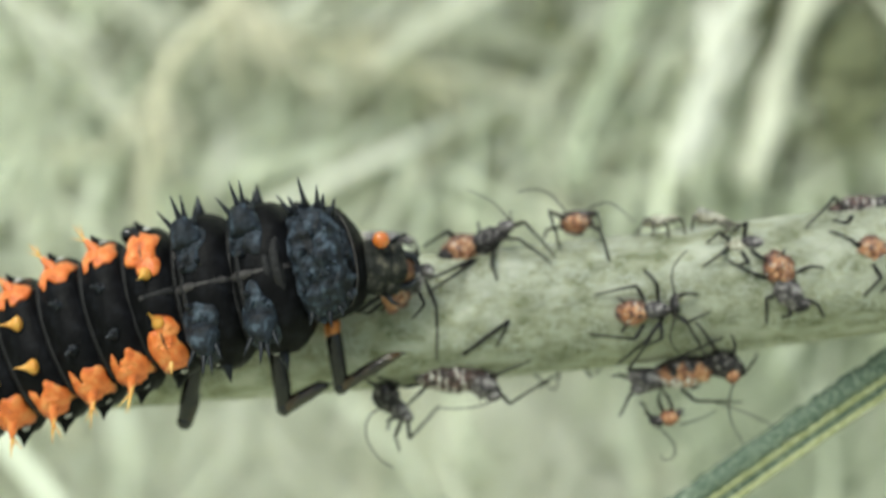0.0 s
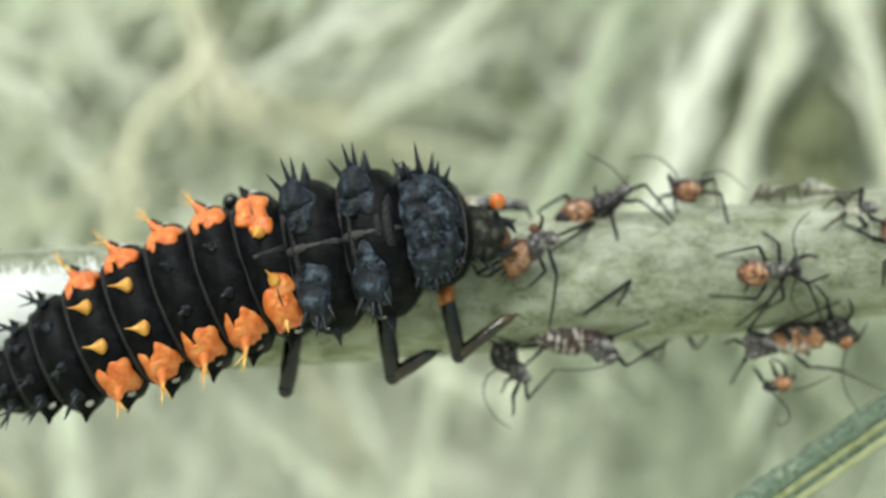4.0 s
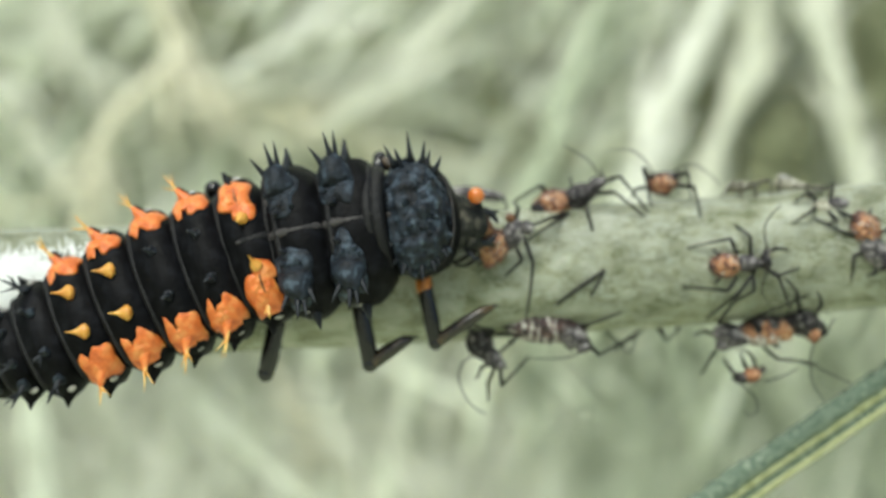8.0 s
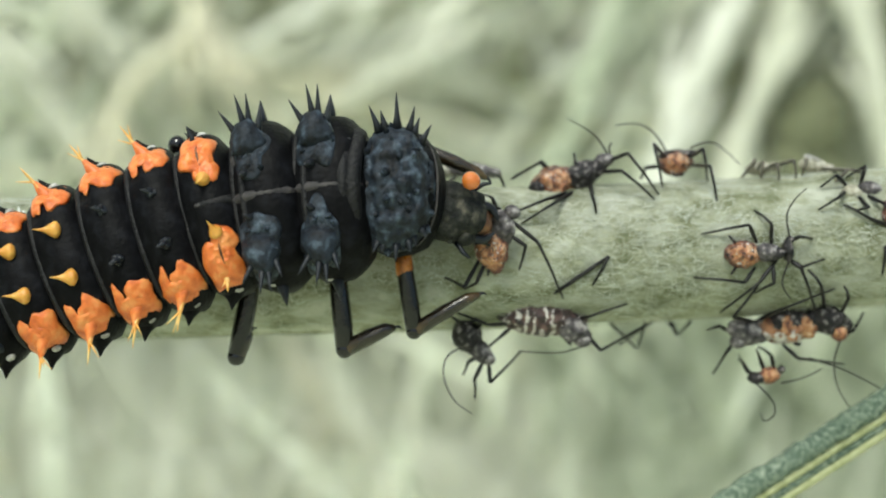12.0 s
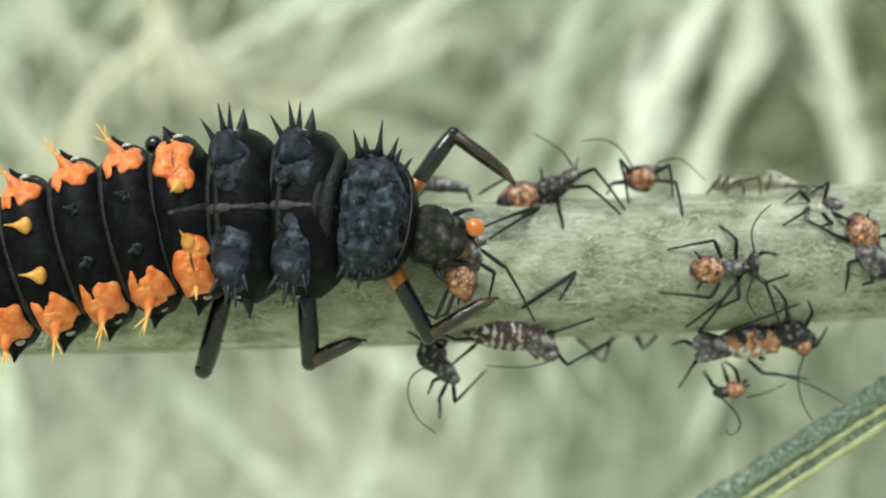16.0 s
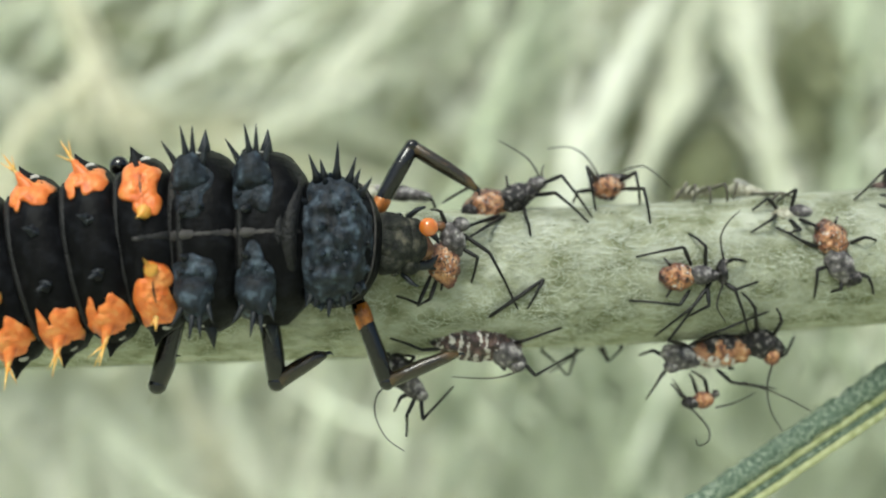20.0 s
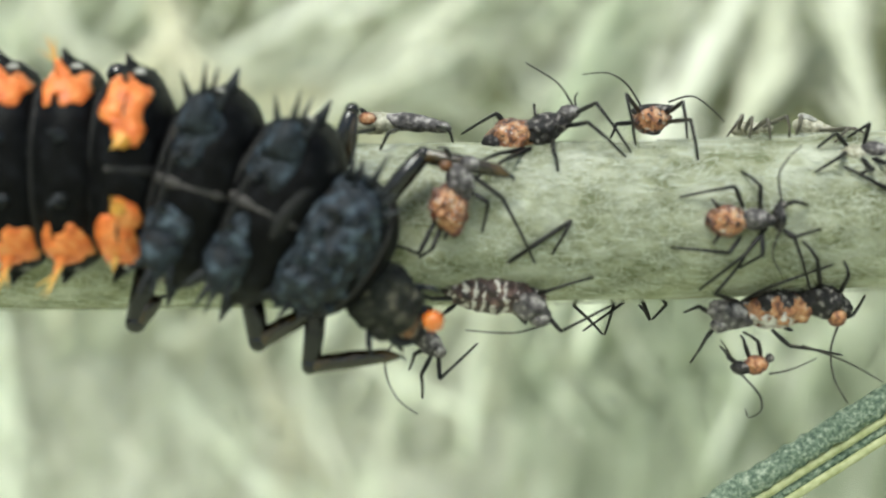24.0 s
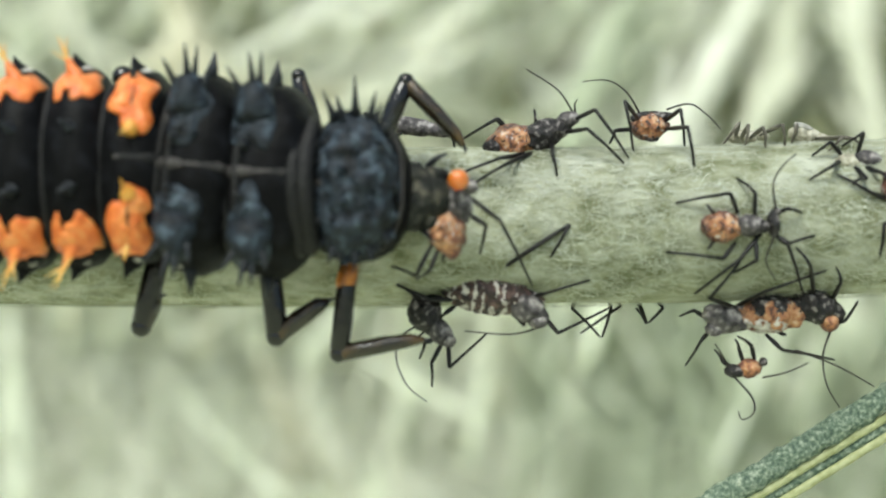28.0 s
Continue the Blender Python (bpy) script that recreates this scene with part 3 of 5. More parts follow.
def wart(parent, size, x, z, rx, rz, mat, name="wart", label="", height=0.12, lobes=3, wobble=0.15, grain=0.03, seed=0):
    """A raised, lumpy patch that follows the back of a segment round (x, z)."""
    bm = bmesh.new()
    rings, sides, rows = (16, 52, []) if rx > 0.3 else (9, 26, [])
    shift = Vector((seed * 3.7, seed * 1.3, seed * 2.1))
    for i in range(rings + 1):
        r = 1.0 - i / rings
        row = []
        for k in range(1 if i == rings else sides):
            t = 2 * math.pi * k / sides
            edge = 1 + wobble * math.sin(lobes * t + seed) + wobble * 0.6 * math.sin((lobes + 2) * t + 2.0 * seed)
            px = x + rx * r * edge * math.cos(t)
            pz = z + rz * r * edge * math.sin(t)
            px = max(-size[0] * 0.93, min(size[0] * 0.93, px))
            pz = max(-size[1] * 0.93, min(size[1] * 0.93, pz))
            q = Vector((px, 0, pz))
            lift = height * (1 - r ** 3.5) ** 0.6 - 0.01
            lift *= 1 + 0.35 * noise.noise(q * 4.0 + shift)
            lift += grain * noise.noise(q * 13.0 + shift) * (1 - r ** 4)
            row.append(bm.verts.new(section(size, px, pz, lift)))
        rows.append(row)
    for a, b in zip(rows, rows[1:]):
        for k in range(sides):
            q = tuple(dict.fromkeys((a[k], a[(k + 1) % sides], b[(k + 1) % len(b)], b[k % len(b)])))
            bm.faces.new(q)
    bm.faces.new(reversed(rows[0]))
    bmesh.ops.recalc_face_normals(bm, faces=bm.faces)
    return part(name, bm, mat, parent, label)



def teardrop(parent, root, way, size, mat, label=""):
    """A drop-shaped knob drawn out to a point along way, sunk a little into the back."""
    bm = bmesh.new()
    root, way = Vector(root), Vector(way).normalized()
    prof = ((-0.55, 0.02), (-0.50, 0.30), (-0.36, 0.62), (-0.12, 0.86), (0.18, 0.88), (0.5, 0.68), (0.85, 0.40), (1.25, 0.20), (1.7, 0.10), (2.1, 0.02))
    bend = Vector((0, -0.10, 0)) * size
    tube(bm, [root + way * size * s + bend * max(0.0, s) ** 2 for s, r in prof], [size * r for s, r in prof], 14)
    return part("wart", bm, mat, parent, label)


ABDOMEN = []   # nine rings from front to back with the step from the ring before
for i, (a, b, c, step) in enumerate(((0.72, 1.54, 1.12, 0.0), (0.70, 1.58, 1.12, 0.88), (0.70, 1.58, 1.10, 0.90), (0.70, 1.54, 1.06, 0.92),
                                     (0.68, 1.42, 1.00, 0.92), (0.62, 1.24, 0.90, 0.86), (0.48, 0.95, 0.78, 0.74), (0.42, 0.70, 0.62, 0.62),
                                     (0.40, 0.42, 0.42, 0.52))):
    ABDOMEN.append((segment("abdominal_segment", (a, b, c), BLACK), (a, b, c), step))
head_size, pro_size, meso_size, meta_size = (0.56, 0.57, 0.52), (0.92, 1.16, 1.0), (0.92, 1.54, 1.12), (0.84, 1.60, 1.14)
pronotum = segment("pronotum", pro_size, BLACK, "", 0.06)
mesonotum = segment("mesonotum", meso_size, BLACK)
metanotum = segment("metanotum", meta_size, BLACK)

# head: a dark capsule with jaws, eye knobs and stubby feelers
bm = bmesh.new()
blob(bm, (0, 0, 0), head_size, 0.10, 3.0, 16, 24, power=2.5)
blob(bm, (0.35, -0.30, 0.0), (0.30, 0.20, 0.38), 0.15, 4.0)
for s in (-1, 1):
    blob(bm, (-0.02, -0.26, 0.28 * s), (0.42, 0.28, 0.28), 0.22, 4.0, 12, 16)
    blob(bm, (0.34, -0.20, 0.36 * s), (0.20, 0.20, 0.17), 0.25, 5.0, 10, 14)
head = part("head", bm, FACE, larva, "dark greenish-grey head capsule")
bm = bmesh.new()
tube(bm, [(-0.95, 0.05, 0), (-0.86, 0.05, 0), (-0.80, 0.05, 0), (-0.74, 0.05, 0), (-0.66, 0.05, 0), (-0.58, 0.05, 0), (-0.50, 0.05, 0), (-0.40, 0.05, 0)],
     [0.58, 0.60, 0.57, 0.59, 0.55, 0.57, 0.53, 0.54], 24)
part("neck", bm, FACE, head, "ribbed dark neck")
bm = bmesh.new()
blob(bm, (0.60, -0.06, 0.0), (0.17, 0.20, 0.26), 0.3, 5)
part("lip", bm, MOUTH, head, "brown mouthparts")
for s in (-1, 1):
    bm = bmesh.new()
    tube(bm, arc([(0.45, -0.05, 0.30 * s), (0.70, -0.05, 0.30 * s), (0.88, -0.05, 0.10 * s)]), [0.10, 0.11, 0.10, 0.09, 0.08, 0.07, 0.05, 0.03, 0.01], 8)
    part("jaw", bm, SPINE, head)
    bm = bmesh.new()
    tube(bm, [(0.25, -0.20, 0.50 * s), (0.42, -0.26, 0.66 * s), (0.56, -0.28, 0.72 * s)], [0.06, 0.045, 0.02], 7)
    part("feeler", bm, SPINE, head)
    bm = bmesh.new()
    blob(bm, (0.10, -0.30, 0.48 * s), (0.09, 0.09, 0.09), 0.1)
    part("eye", bm, LEG, head)
    bm = bmesh.new()
    tube(bm, [(0.52, 0.05, 0.20 * s), (0.74, -0.02, 0.34 * s), (0.86, 0.0, 0.36 * s)], [0.06, 0.05, 0.02], 7)
    part("mouth_feeler", bm, FACE, head)

# pronotum: one broad rough shield, narrower in front, with a thin tan front rim and spines round its edge


def shield_edge(t, r=1.0):
    """The x, z of the shield's outline at the angle t, 0 at its front."""
    c, s = math.cos(t), math.sin(t)
    e = (abs(c) ** 2.5 + abs(s) ** 2.5) ** (-1 / 2.5)
    return 0.05 + 0.67 * r * e * c, (1.16 - 0.14 * c) * r * e * s


def shield_point(t, r, lift=0.0):
    """A point of the domed shield."""
    x, z = shield_edge(t, r)
    dome = 0.42 + 0.74 * max(0.0, 1 - r ** 2.5) ** 0.55
    under = -section(pro_size, max(-0.86, min(0.86, x)), max(-1.08, min(1.08, z))).y
    return Vector((x, -max(dome, under + 0.05 * (1 - r ** 8)) - lift, z))


bm = bmesh.new()
rows, RINGS, ROUND = [], 30, 96
for i in range(RINGS + 1):
    r = 1.0 - i / RINGS
    row = []
    for k in range(1 if i == RINGS else ROUND):
        t = 2 * math.pi * k / ROUND
        p = shield_point(t, r)
        q = Vector((p.x, 0, p.z))
        lift = 0.10 * noise.noise(q * 2.3 + Vector((5, 0, 1))) + 0.085 * noise.noise(q * 5.0) + 0.035 * noise.noise(q * 12.0)
        lift += 0.06 * math.exp(-((p.x - 0.22) / 0.14) ** 2 - (p.z / 0.2) ** 2)
        for s in (-1, 1):
            lift -= 0.07 * math.exp(-((p.x + 0.02) / 0.16) ** 2 - ((p.z - 0.42 * s) / 0.2) ** 2)
        ragged = 1 + (0.03 * noise.noise(q * 7.0) if r > 0.9 else 0)
        row.append(bm.verts.new((p.x * ragged, p.y - lift * min(1.0, (1 - r) * 7), p.z * ragged)))
    rows.append(row)
for a, b in zip(rows, rows[1:]):
    for k in range(ROUND):
        bm.faces.new(tuple(dict.fromkeys((a[k], a[(k + 1) % ROUND], b[(k + 1) % len(b)], b[k % len(b)]))))
skirt = [bm.verts.new((v.co.x * 0.94, v.co.y + 0.14, v.co.z * 0.94)) for v in rows[0]]
for k in range(ROUND):
    bm.faces.new((skirt[k], skirt[(k + 1) % ROUND], rows[0][(k + 1) % ROUND], rows[0][k]))
bmesh.ops.recalc_face_normals(bm, faces=bm.faces)
part("back_plate", bm, PLATE, pronotum, "broad rough blue-black shield")
bm = bmesh.new()
tube(bm, [shield_point(radians(a), 1.0, -0.02) + Vector((0.035, 0, 0)) for a in range(-66, 67, 6)], [0.004] + [0.022] * 21 + [0.004], 6)
part("rim", bm, LINE, pronotum, "thin tan rim")

for back, r, reach in ((0.62, 0.15, 1.06), (0.80, 0.13, 1.10)):
    bm = bmesh.new()
    line = []
    for k in range(-10, 11):
        z = reach * k / 10
        bow = math.cos(math.pi / 2 * k / 11)
        line.append(Vector((-back - 0.12 * bow, -0.30 - 0.74 * bow ** 0.75, z)))
    tube(bm, line, [r * 0.4] + [r] * 19 + [r * 0.4], 14)
    part("collar", bm, FOLD, pronotum, "smooth brownish-black collar fold")

seed = 0
for a, n in ((152, 0.42), (122, 0.46), (112, 0.30), (92, 0.62), (72, 0.44), (64, 0.30), (50, 0.34)):
    for s in (-1, 1):
        seed += 1
        t = radians(a * s)
        out = Vector((math.cos(t), 0, math.sin(t)))
        p = shield_point(t, 0.93)
        spine(pronotum, p, (out.x * 0.7, -0.28, out.z), n if s > 0 else n * 0.5, SPINE, seed, 0.06, 0, base=1.7)
rndp = random.Random(40)
for _ in range(20):
    t, r = rndp.uniform(0, 2 * math.pi), rndp.uniform(0.3, 0.95)
    seed += 1
    p = shield_point(t, r)
    spine(pronotum, p, (0.5 * math.cos(t), -1, 0.6 * math.sin(t)), rndp.uniform(0.05, 0.12), PLATE, seed, 0.05, 0, "bristle")
for k in range(12):
    t = radians(-(28 + 130 * k / 11 + 9 * math.sin(k * 2.4)))
    seed += 1
    spine(pronotum, shield_point(t, 0.97), (0.7 * math.cos(t), -0.5, 1.1 * math.sin(t)), 0.06 + 0.09 * ((k * 7) % 5) / 4, PLATE, seed, 0.06, 0, "bristle")

BEHIND = -0.20  # how far back the plates sit
# the two rings behind it: a pair of rough plates each, with clusters of spines
for ring, size in ((mesonotum, meso_size), (metanotum, meta_size)):
    for s in (-1, 1):
        wart(ring, size, BEHIND, (0.84 if s > 0 else 0.86) * s, 0.36, 0.54 if s > 0 else 0.58, PLATE, "back_plate", "rough blue-black plate", 0.075, 3, 0.16, 0.05, seed + 2 + s)
        # a stout cone at the plate's outer end carries the spines
        root = section(size, BEHIND, 1.06 * s)
        bm = bmesh.new()
        way = Vector((0, -0.35, 1.0 * s)).normalized()
        tube(bm, [root - way * 0.22, root - way * 0.05, root + way * 0.16, root + way * 0.30, root + way * 0.36], [0.34, 0.33, 0.25, 0.15, 0.06], 16)
        for v in bm.verts:
            v.co += 0.09 * noise.noise_vector(v.co * 5)
        part("cone", bm, PLATE, ring, "stout rough cone")
        for x, n, fx in ((-0.24, 0.50, -0.60), (-0.03, 0.56, -0.16), (0.09, 0.58, 0.04), (0.26, 0.42, 0.30)):
            seed += 1
            p = root + way * (0.30 - 0.6 * abs(x)) + Vector((x * 0.8, 0, 0))
            spine(ring, p, (fx, -0.30, 1.0 * s), n if s > 0 else n * 0.88, SPINE, seed, 0.06, 0)
        seed += 1
        spine(ring, section(size, BEHIND - 0.12, 0.40 * s, 0.03), (-0.6, -0.8, -0.3 * s), 0.14, SPINE, seed, 0.07, 1)
        rndp = random.Random(60 + seed)
        for _ in range(6):
            x, z = BEHIND + rndp.uniform(-0.3, 0.3), rndp.uniform(0.4, 1.2) * s
            seed += 1
            p = section(size, x, z, 0.06)
            spine(ring, p, (rndp.uniform(-0.5, 0.5), -1, z * 0.5), rndp.uniform(0.05, 0.08), PLATE, seed, 0.045, 0, "bristle")
        bm = bmesh.new()
        p = section(size, -0.05, 1.50 * s)
        blob(bm, (p.x, p.y + 0.1, p.z * 0.985), (0.16, 0.10, 0.07), 0.3, 6)
        part("white_spot", bm, WHITE, ring)
        bm = bmesh.new()
        tube(bm, [(0.0, p.y + 0.15, 1.40 * s), (0.04, p.y + 0.1, 1.68 * s), (0.06, p.y + 0.05, 1.92 * s)], [0.16, 0.08, 0.008], 8)
        part("side_spine", bm, SPINE, ring)

# skin folds of the three front rings, their soft sheen put in as paler grey
for ring, size in ((pronotum, pro_size), (mesonotum, meso_size), (metanotum, meta_size)):
    bm = bmesh.new()
    tube(bm, [section(size, size[0] * (-0.66 + 0.0014 * z * z), z * size[1] * 0.1, -0.058) for z in range(-8, 9)], [0.04] + [0.074] * 15 + [0.04], 12)
    part("fold", bm, FOLD, ring, "thin skin fold with its soft sheen put in as grey")
    bm = bmesh.new()
    tube(bm, [section(size, size[0] * (-0.47 + 0.0016 * z * z), z * size[1] * 0.1, -0.062) for z in range(-8, 9)], [0.04] + [0.069] * 15 + [0.04], 12)
    part("fold", bm, FOLD, ring, "thin skin fold with its soft sheen put in as grey")

# pale line along the back
for ring, size, x0, x1 in ((pronotum, pro_size, -0.72, -0.30), (mesonotum, meso_size, -0.62, 0.55), (metanotum, meta_size, -0.60, 0.5), (ABDOMEN[0][0], ABDOMEN[0][1], -0.2, 0.5)):
    bm = bmesh.new()
    tube(bm, [section(size, x0 + (x1 - x0) * k / 8, 0.0, -0.112) for k in range(9)], [0.09] + [0.1165] * 7 + [0.09], 16)
    part("back_line", bm, FOLD if ring is ABDOMEN[0][0] else LINE, ring, "thin pale grey line")
    if ring is not pronotum:
        bm = bmesh.new()
        blob(bm, section(size, x0 + 0.06, 0, -0.012), (0.08, 0.022, 0.038), 0.3, 5)
        part("back_mark", bm, LINE, ring)
    if ring is metanotum:
        for s in (-1, 1):
            bm = bmesh.new()
            blob(bm, section(size, -0.5, 0.72 * s), (0.06, 0.015, 0.11), 0.3, 5)
            part("back_mark", bm, LINE, ring)

# abdomen
for i, (ring, size, step) in enumerate(ABDOMEN):
    a, b, c = size
    if i < 7:
        bm = bmesh.new()
        tube(bm, [section(size, -a * (0.64 - 0.0014 * z * z), z * b * 0.1, -0.058) for z in range(-8, 9)], [0.04] + [0.073] * 15 + [0.04], 12)
        part("fold", bm, FOLD, ring, "thin skin fold with its soft sheen put in as grey")
    for s in (-1, 1):
        if i == 0:
            wart(ring, size, 0.0, (1.00 if s > 0 else 1.08) * s, 0.36, 0.46, ORANGE, "wart", "large orange wart", 0.10, 4, 0.10, 0.05, 5 + s)
            wart(ring, size, 0.12, (0.62 if s > 0 else 0.70) * s, 0.25, 0.28, ORANGE, "wart", "orange wart", 0.09, 3, 0.12, 0.05, 9 + s)
            teardrop(ring, section(size, 0.05, (0.44 if s > 0 else 0.57) * s, 0.03), (-0.35, -0.85, -0.5) if s > 0 else (-0.25, -0.75, 0.6), 0.15, YELLOW, "yellow-orange drop-shaped wart")
            bm = bmesh.new()
            tube(bm, [section(size, 0.06 + 0.03 * math.sin(5.0 * z), z * s, 0.085) for z in (0.70, 0.80, 0.90, 1.00, 1.10)], [0.006, 0.016, 0.022, 0.018, 0.006], 7)
            part("groove", bm, MOUTH, ring, "dark groove in the wart")
            p = section(size, -0.02, 1.28 * s)
            spine(ring, p, (-0.1, -0.3, 1.0 * s), 0.30, PALE_TIP if s < 0 else SPINE, seed + 500, 0.05, 1)
        elif i <= 4:
            k = b / 1.6
            low = s < 0
            wart(ring, size, 0.15, (1.17 if low else 1.20) * k * s, 0.255, 0.32 if low else 0.28, ORANGE, "wart", "rounded orange side wart", 0.065, 4, 0.12, 0.03, i * 3 + s)
            wart(ring, size, -0.23, 1.18 * k * s, 0.115, 0.30 if low else 0.26, ORANGE, "wart", "narrow orange strip", 0.045, 3, 0.14, 0.02, i * 5 + s)
            wart(ring, size, -0.03, 1.31 * k * s, 0.32, 0.20, ORANGE, "wart", "orange side wart", 0.07, 3, 0.10, 0.03, i * 7 + s)
            seed += 1
            p = section(size, 0.02, 1.40 * k * s)
            way = Vector((-0.40, -0.14, 1.0 * s)).normalized()
            bm = bmesh.new()
            foot = p + Vector((-0.04, -0.02, -0.05 * s))
            tube(bm, [foot - way * 0.16, foot - way * 0.04, foot + way * 0.08, foot + way * 0.18, foot + way * 0.28, foot + way * 0.34], [0.16, 0.14, 0.105, 0.072, 0.046, 0.02], 16)
            for v in bm.verts:
                v.co += 0.03 * noise.noise_vector(v.co * 6)
            part("cone", bm, ORANGE, ring, "orange cone")
            spine(ring, foot + way * 0.14, way, 0.56, PALE_TIP, seed, 0.042, 2, label="pale orange forked spine", base=1.7)
            if i >= 3:
                teardrop(ring, section(size, 0.06, 0.48 * k * s, 0.02), (-1.0, -0.4, 0.28), 0.175, YELLOW, "yellow-orange drop-shaped wart")
            else:
                wart(ring, size, 0.02, 0.48 * k * s, 0.10, 0.11, SPINE, "wart", "small glossy black wart", 0.07, 3, 0.15, 0.05, i + s)
                spine(ring, section(size, -0.02, 0.50 * k * s, 0.05), (-0.7, -0.7, 0.3 * s), 0.17, SPINE, seed + 300, 0.06, 3)
        else:
            for z, n in ((0.35, 0.36), (0.80, 0.56)):
                seed += 1
                p = section(size, 0.0, z * b * s)
                wart(ring, size, 0.0, z * b * s, 0.12, 0.10, PLATE, "wart", "small black wart", 0.12, 3, 0.1, 0.04, i + s)
                spine(ring, p, (-0.75, -0.35, z * s), n, SPINE, seed, 0.055, 3, base=1.9)
        # black side flaps with a white spot
        if i < 7:
            bm = bmesh.new()
            y = -0.15 * c
            tube(bm, [(0.0, y, 0.80 * b * s), (-0.05, y, (b - 0.04) * s), (-0.10, y - 0.02, (b + 0.09) * s), (-0.15, y - 0.05, (b + 0.24) * s)],
                 [0.32, 0.20, 0.08, 0.008], 9)
            part("side_spine", bm, BLACK, ring)
            bm = bmesh.new()
            blob(bm, (0.10, y - 0.20, (b - 0.06) * s), (0.09, 0.06, 0.06), 0.2, 6)
            part("white_spot", bm, WHITE, ring)


def leg(name, femur, tibia, thick, ringed=False):
    """Two jointed pieces: the thigh ends at its origin, the shin starts there."""
    bm = bmesh.new()
    tube(bm, [(-femur, 0, 0), (-femur * 0.8, 0, 0), (-femur * 0.3, 0, 0.01), (-0.06, 0, 0), (0.05, 0, 0)],
         [thick * 0.8, thick * 1.02, thick * 1.1, thick * 1.0, thick * 0.45], 14)
    blob(bm, (0.0, 0, 0), (thick * 0.99,) * 3, 0.02, 3, 10, 14)
    thigh = part(name, bm, LEG, larva, "glossy black leg")
    if ringed:
        bm = bmesh.new()
        tube(bm, [(-1.50, 0, 0.01), (-1.34, 0, 0.01), (-1.16, 0, 0), (-1.04, 0, -0.02)], [thick * 0.92, thick * 1.06, thick * 1.11, thick * 0.94], 14)
        part("orange_ring", bm, AMBER, thigh, "orange ring")
    bm = bmesh.new()
    tube(bm, [(-0.04, 0, 0), (0.06, 0, 0), (tibia * 0.5, 0, 0.015), (tibia * 0.85, 0, 0.01), (tibia, 0, -0.03)],
         [thick * 0.55, thick * 0.92, thick * 0.92, thick * 0.74, thick * 0.34], 12)
    shin = part("shin", bm, SHIN, thigh, "brownish black shin")
    bm = bmesh.new()
    tube(bm, arc([(tibia * 0.96, 0, -0.02), (tibia + 0.07, 0, -0.04), (tibia + 0.10, 0, -0.11)], 3), [0.04, 0.036, 0.032, 0.026, 0.02, 0.014, 0.006], 6)
    part("claw", bm, SPINE, thigh).parent = shin
    return thigh, shin


front_leg = leg("leg", 1.65, 1.40, 0.155, True)
middle_leg = leg("leg", 1.55, 1.02, 0.172)
hind_leg = leg("leg", 1.60, 0.55, 0.175)
far_front_leg = leg("leg", 1.45, 1.42, 0.15, True)
far_middle_leg = leg("leg", 1.10, 0.90, 0.13)
far_hind_leg = leg("leg", 1.00, 0.60, 0.14)
bm = bmesh.new()
blob(bm, (0, 0, 0), (0.19, 0.19, 0.19), 0.05, 4, 14, 18)
part("knee", bm, LEG, far_hind_leg[0], "glossy black knee")

# ---- the bead of liquid at the larva's mouth ----
bm = bmesh.new()
blob(bm, (0, 0, 0), (0.17, 0.17, 0.17), 0.06, 3, 14, 20)
bead = tagged(part("liquid_bead", bm, BEAD), "glossy orange bead of liquid at the larva's jaws", "droplet")

# ---- aphids ----


def body(name, centre, size, mat, parent, turn):
    """A plump, slightly ribbed body piece; some are cross-banded."""
    bm = bmesh.new()
    fine = 2 if isinstance(mat, str) else 1
    blob(bm, (0, 0, 0), size, 0.16, 7.0, 44 * fine, 40 * fine, 0)
    if size[0] > 0.18:
        for v in bm.verts:
            s = v.co.x / size[0]
            w = 1 - 0.22 * s * s - 0.10 * s + 0.035 * math.sin(s * 13)
            v.co.y, v.co.z = v.co.y * w, v.co.z * w
            v.co.x *= 1.12
    bmesh.ops.rotate(bm, cent=(0, 0, 0), matrix=Matrix.Rotation(radians(turn), 3, "Y"), verts=bm.verts)
    mats = [mat]
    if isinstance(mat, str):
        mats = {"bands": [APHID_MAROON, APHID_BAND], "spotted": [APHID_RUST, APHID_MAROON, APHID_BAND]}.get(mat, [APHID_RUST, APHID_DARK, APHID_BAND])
        spin = Matrix.Rotation(radians(-turn), 3, "Y")
        for f in bm.faces:
            p = spin @ f.calc_center_median()
            spot = noise.noise(p * 9) + 0.5 * noise.noise(p * 22)
            if mat == "bands":
                f.material_index = 1 if math.sin(p.x * 36 + 3.5 * noise.noise(p * 6)) + 1.5 * spot - 0.5 * p.z / size[2] > 0.75 else 0
            elif mat == "spotted":
                s, fine_spot = p.x / size[0], noise.noise(p * 26 + Vector((centre[0], 0, centre[1])) * 31)
                dark = 0.9 * fine_spot + 0.5 * spot + 0.5 * max(0.0, -s - 0.55) + 0.3 * max(0.0, abs(p.z) / size[2] - 0.7)
                f.material_index = 1 if dark > 0.30 else 2 if noise.noise(p * 20 + Vector((7, centre[0] * 17, 3))) > 0.46 else 0
            else:
                ridge = p.z / size[2] + 0.35 * math.sin(p.x * 17) + 0.5 * spot
                f.material_index = 1 if ridge > 0.32 else 2 if p.z / size[2] + 0.5 * p.x / size[0] + 0.8 * spot < -0.68 else 0
    return part(name, bm, mats, parent, at=at(*centre))


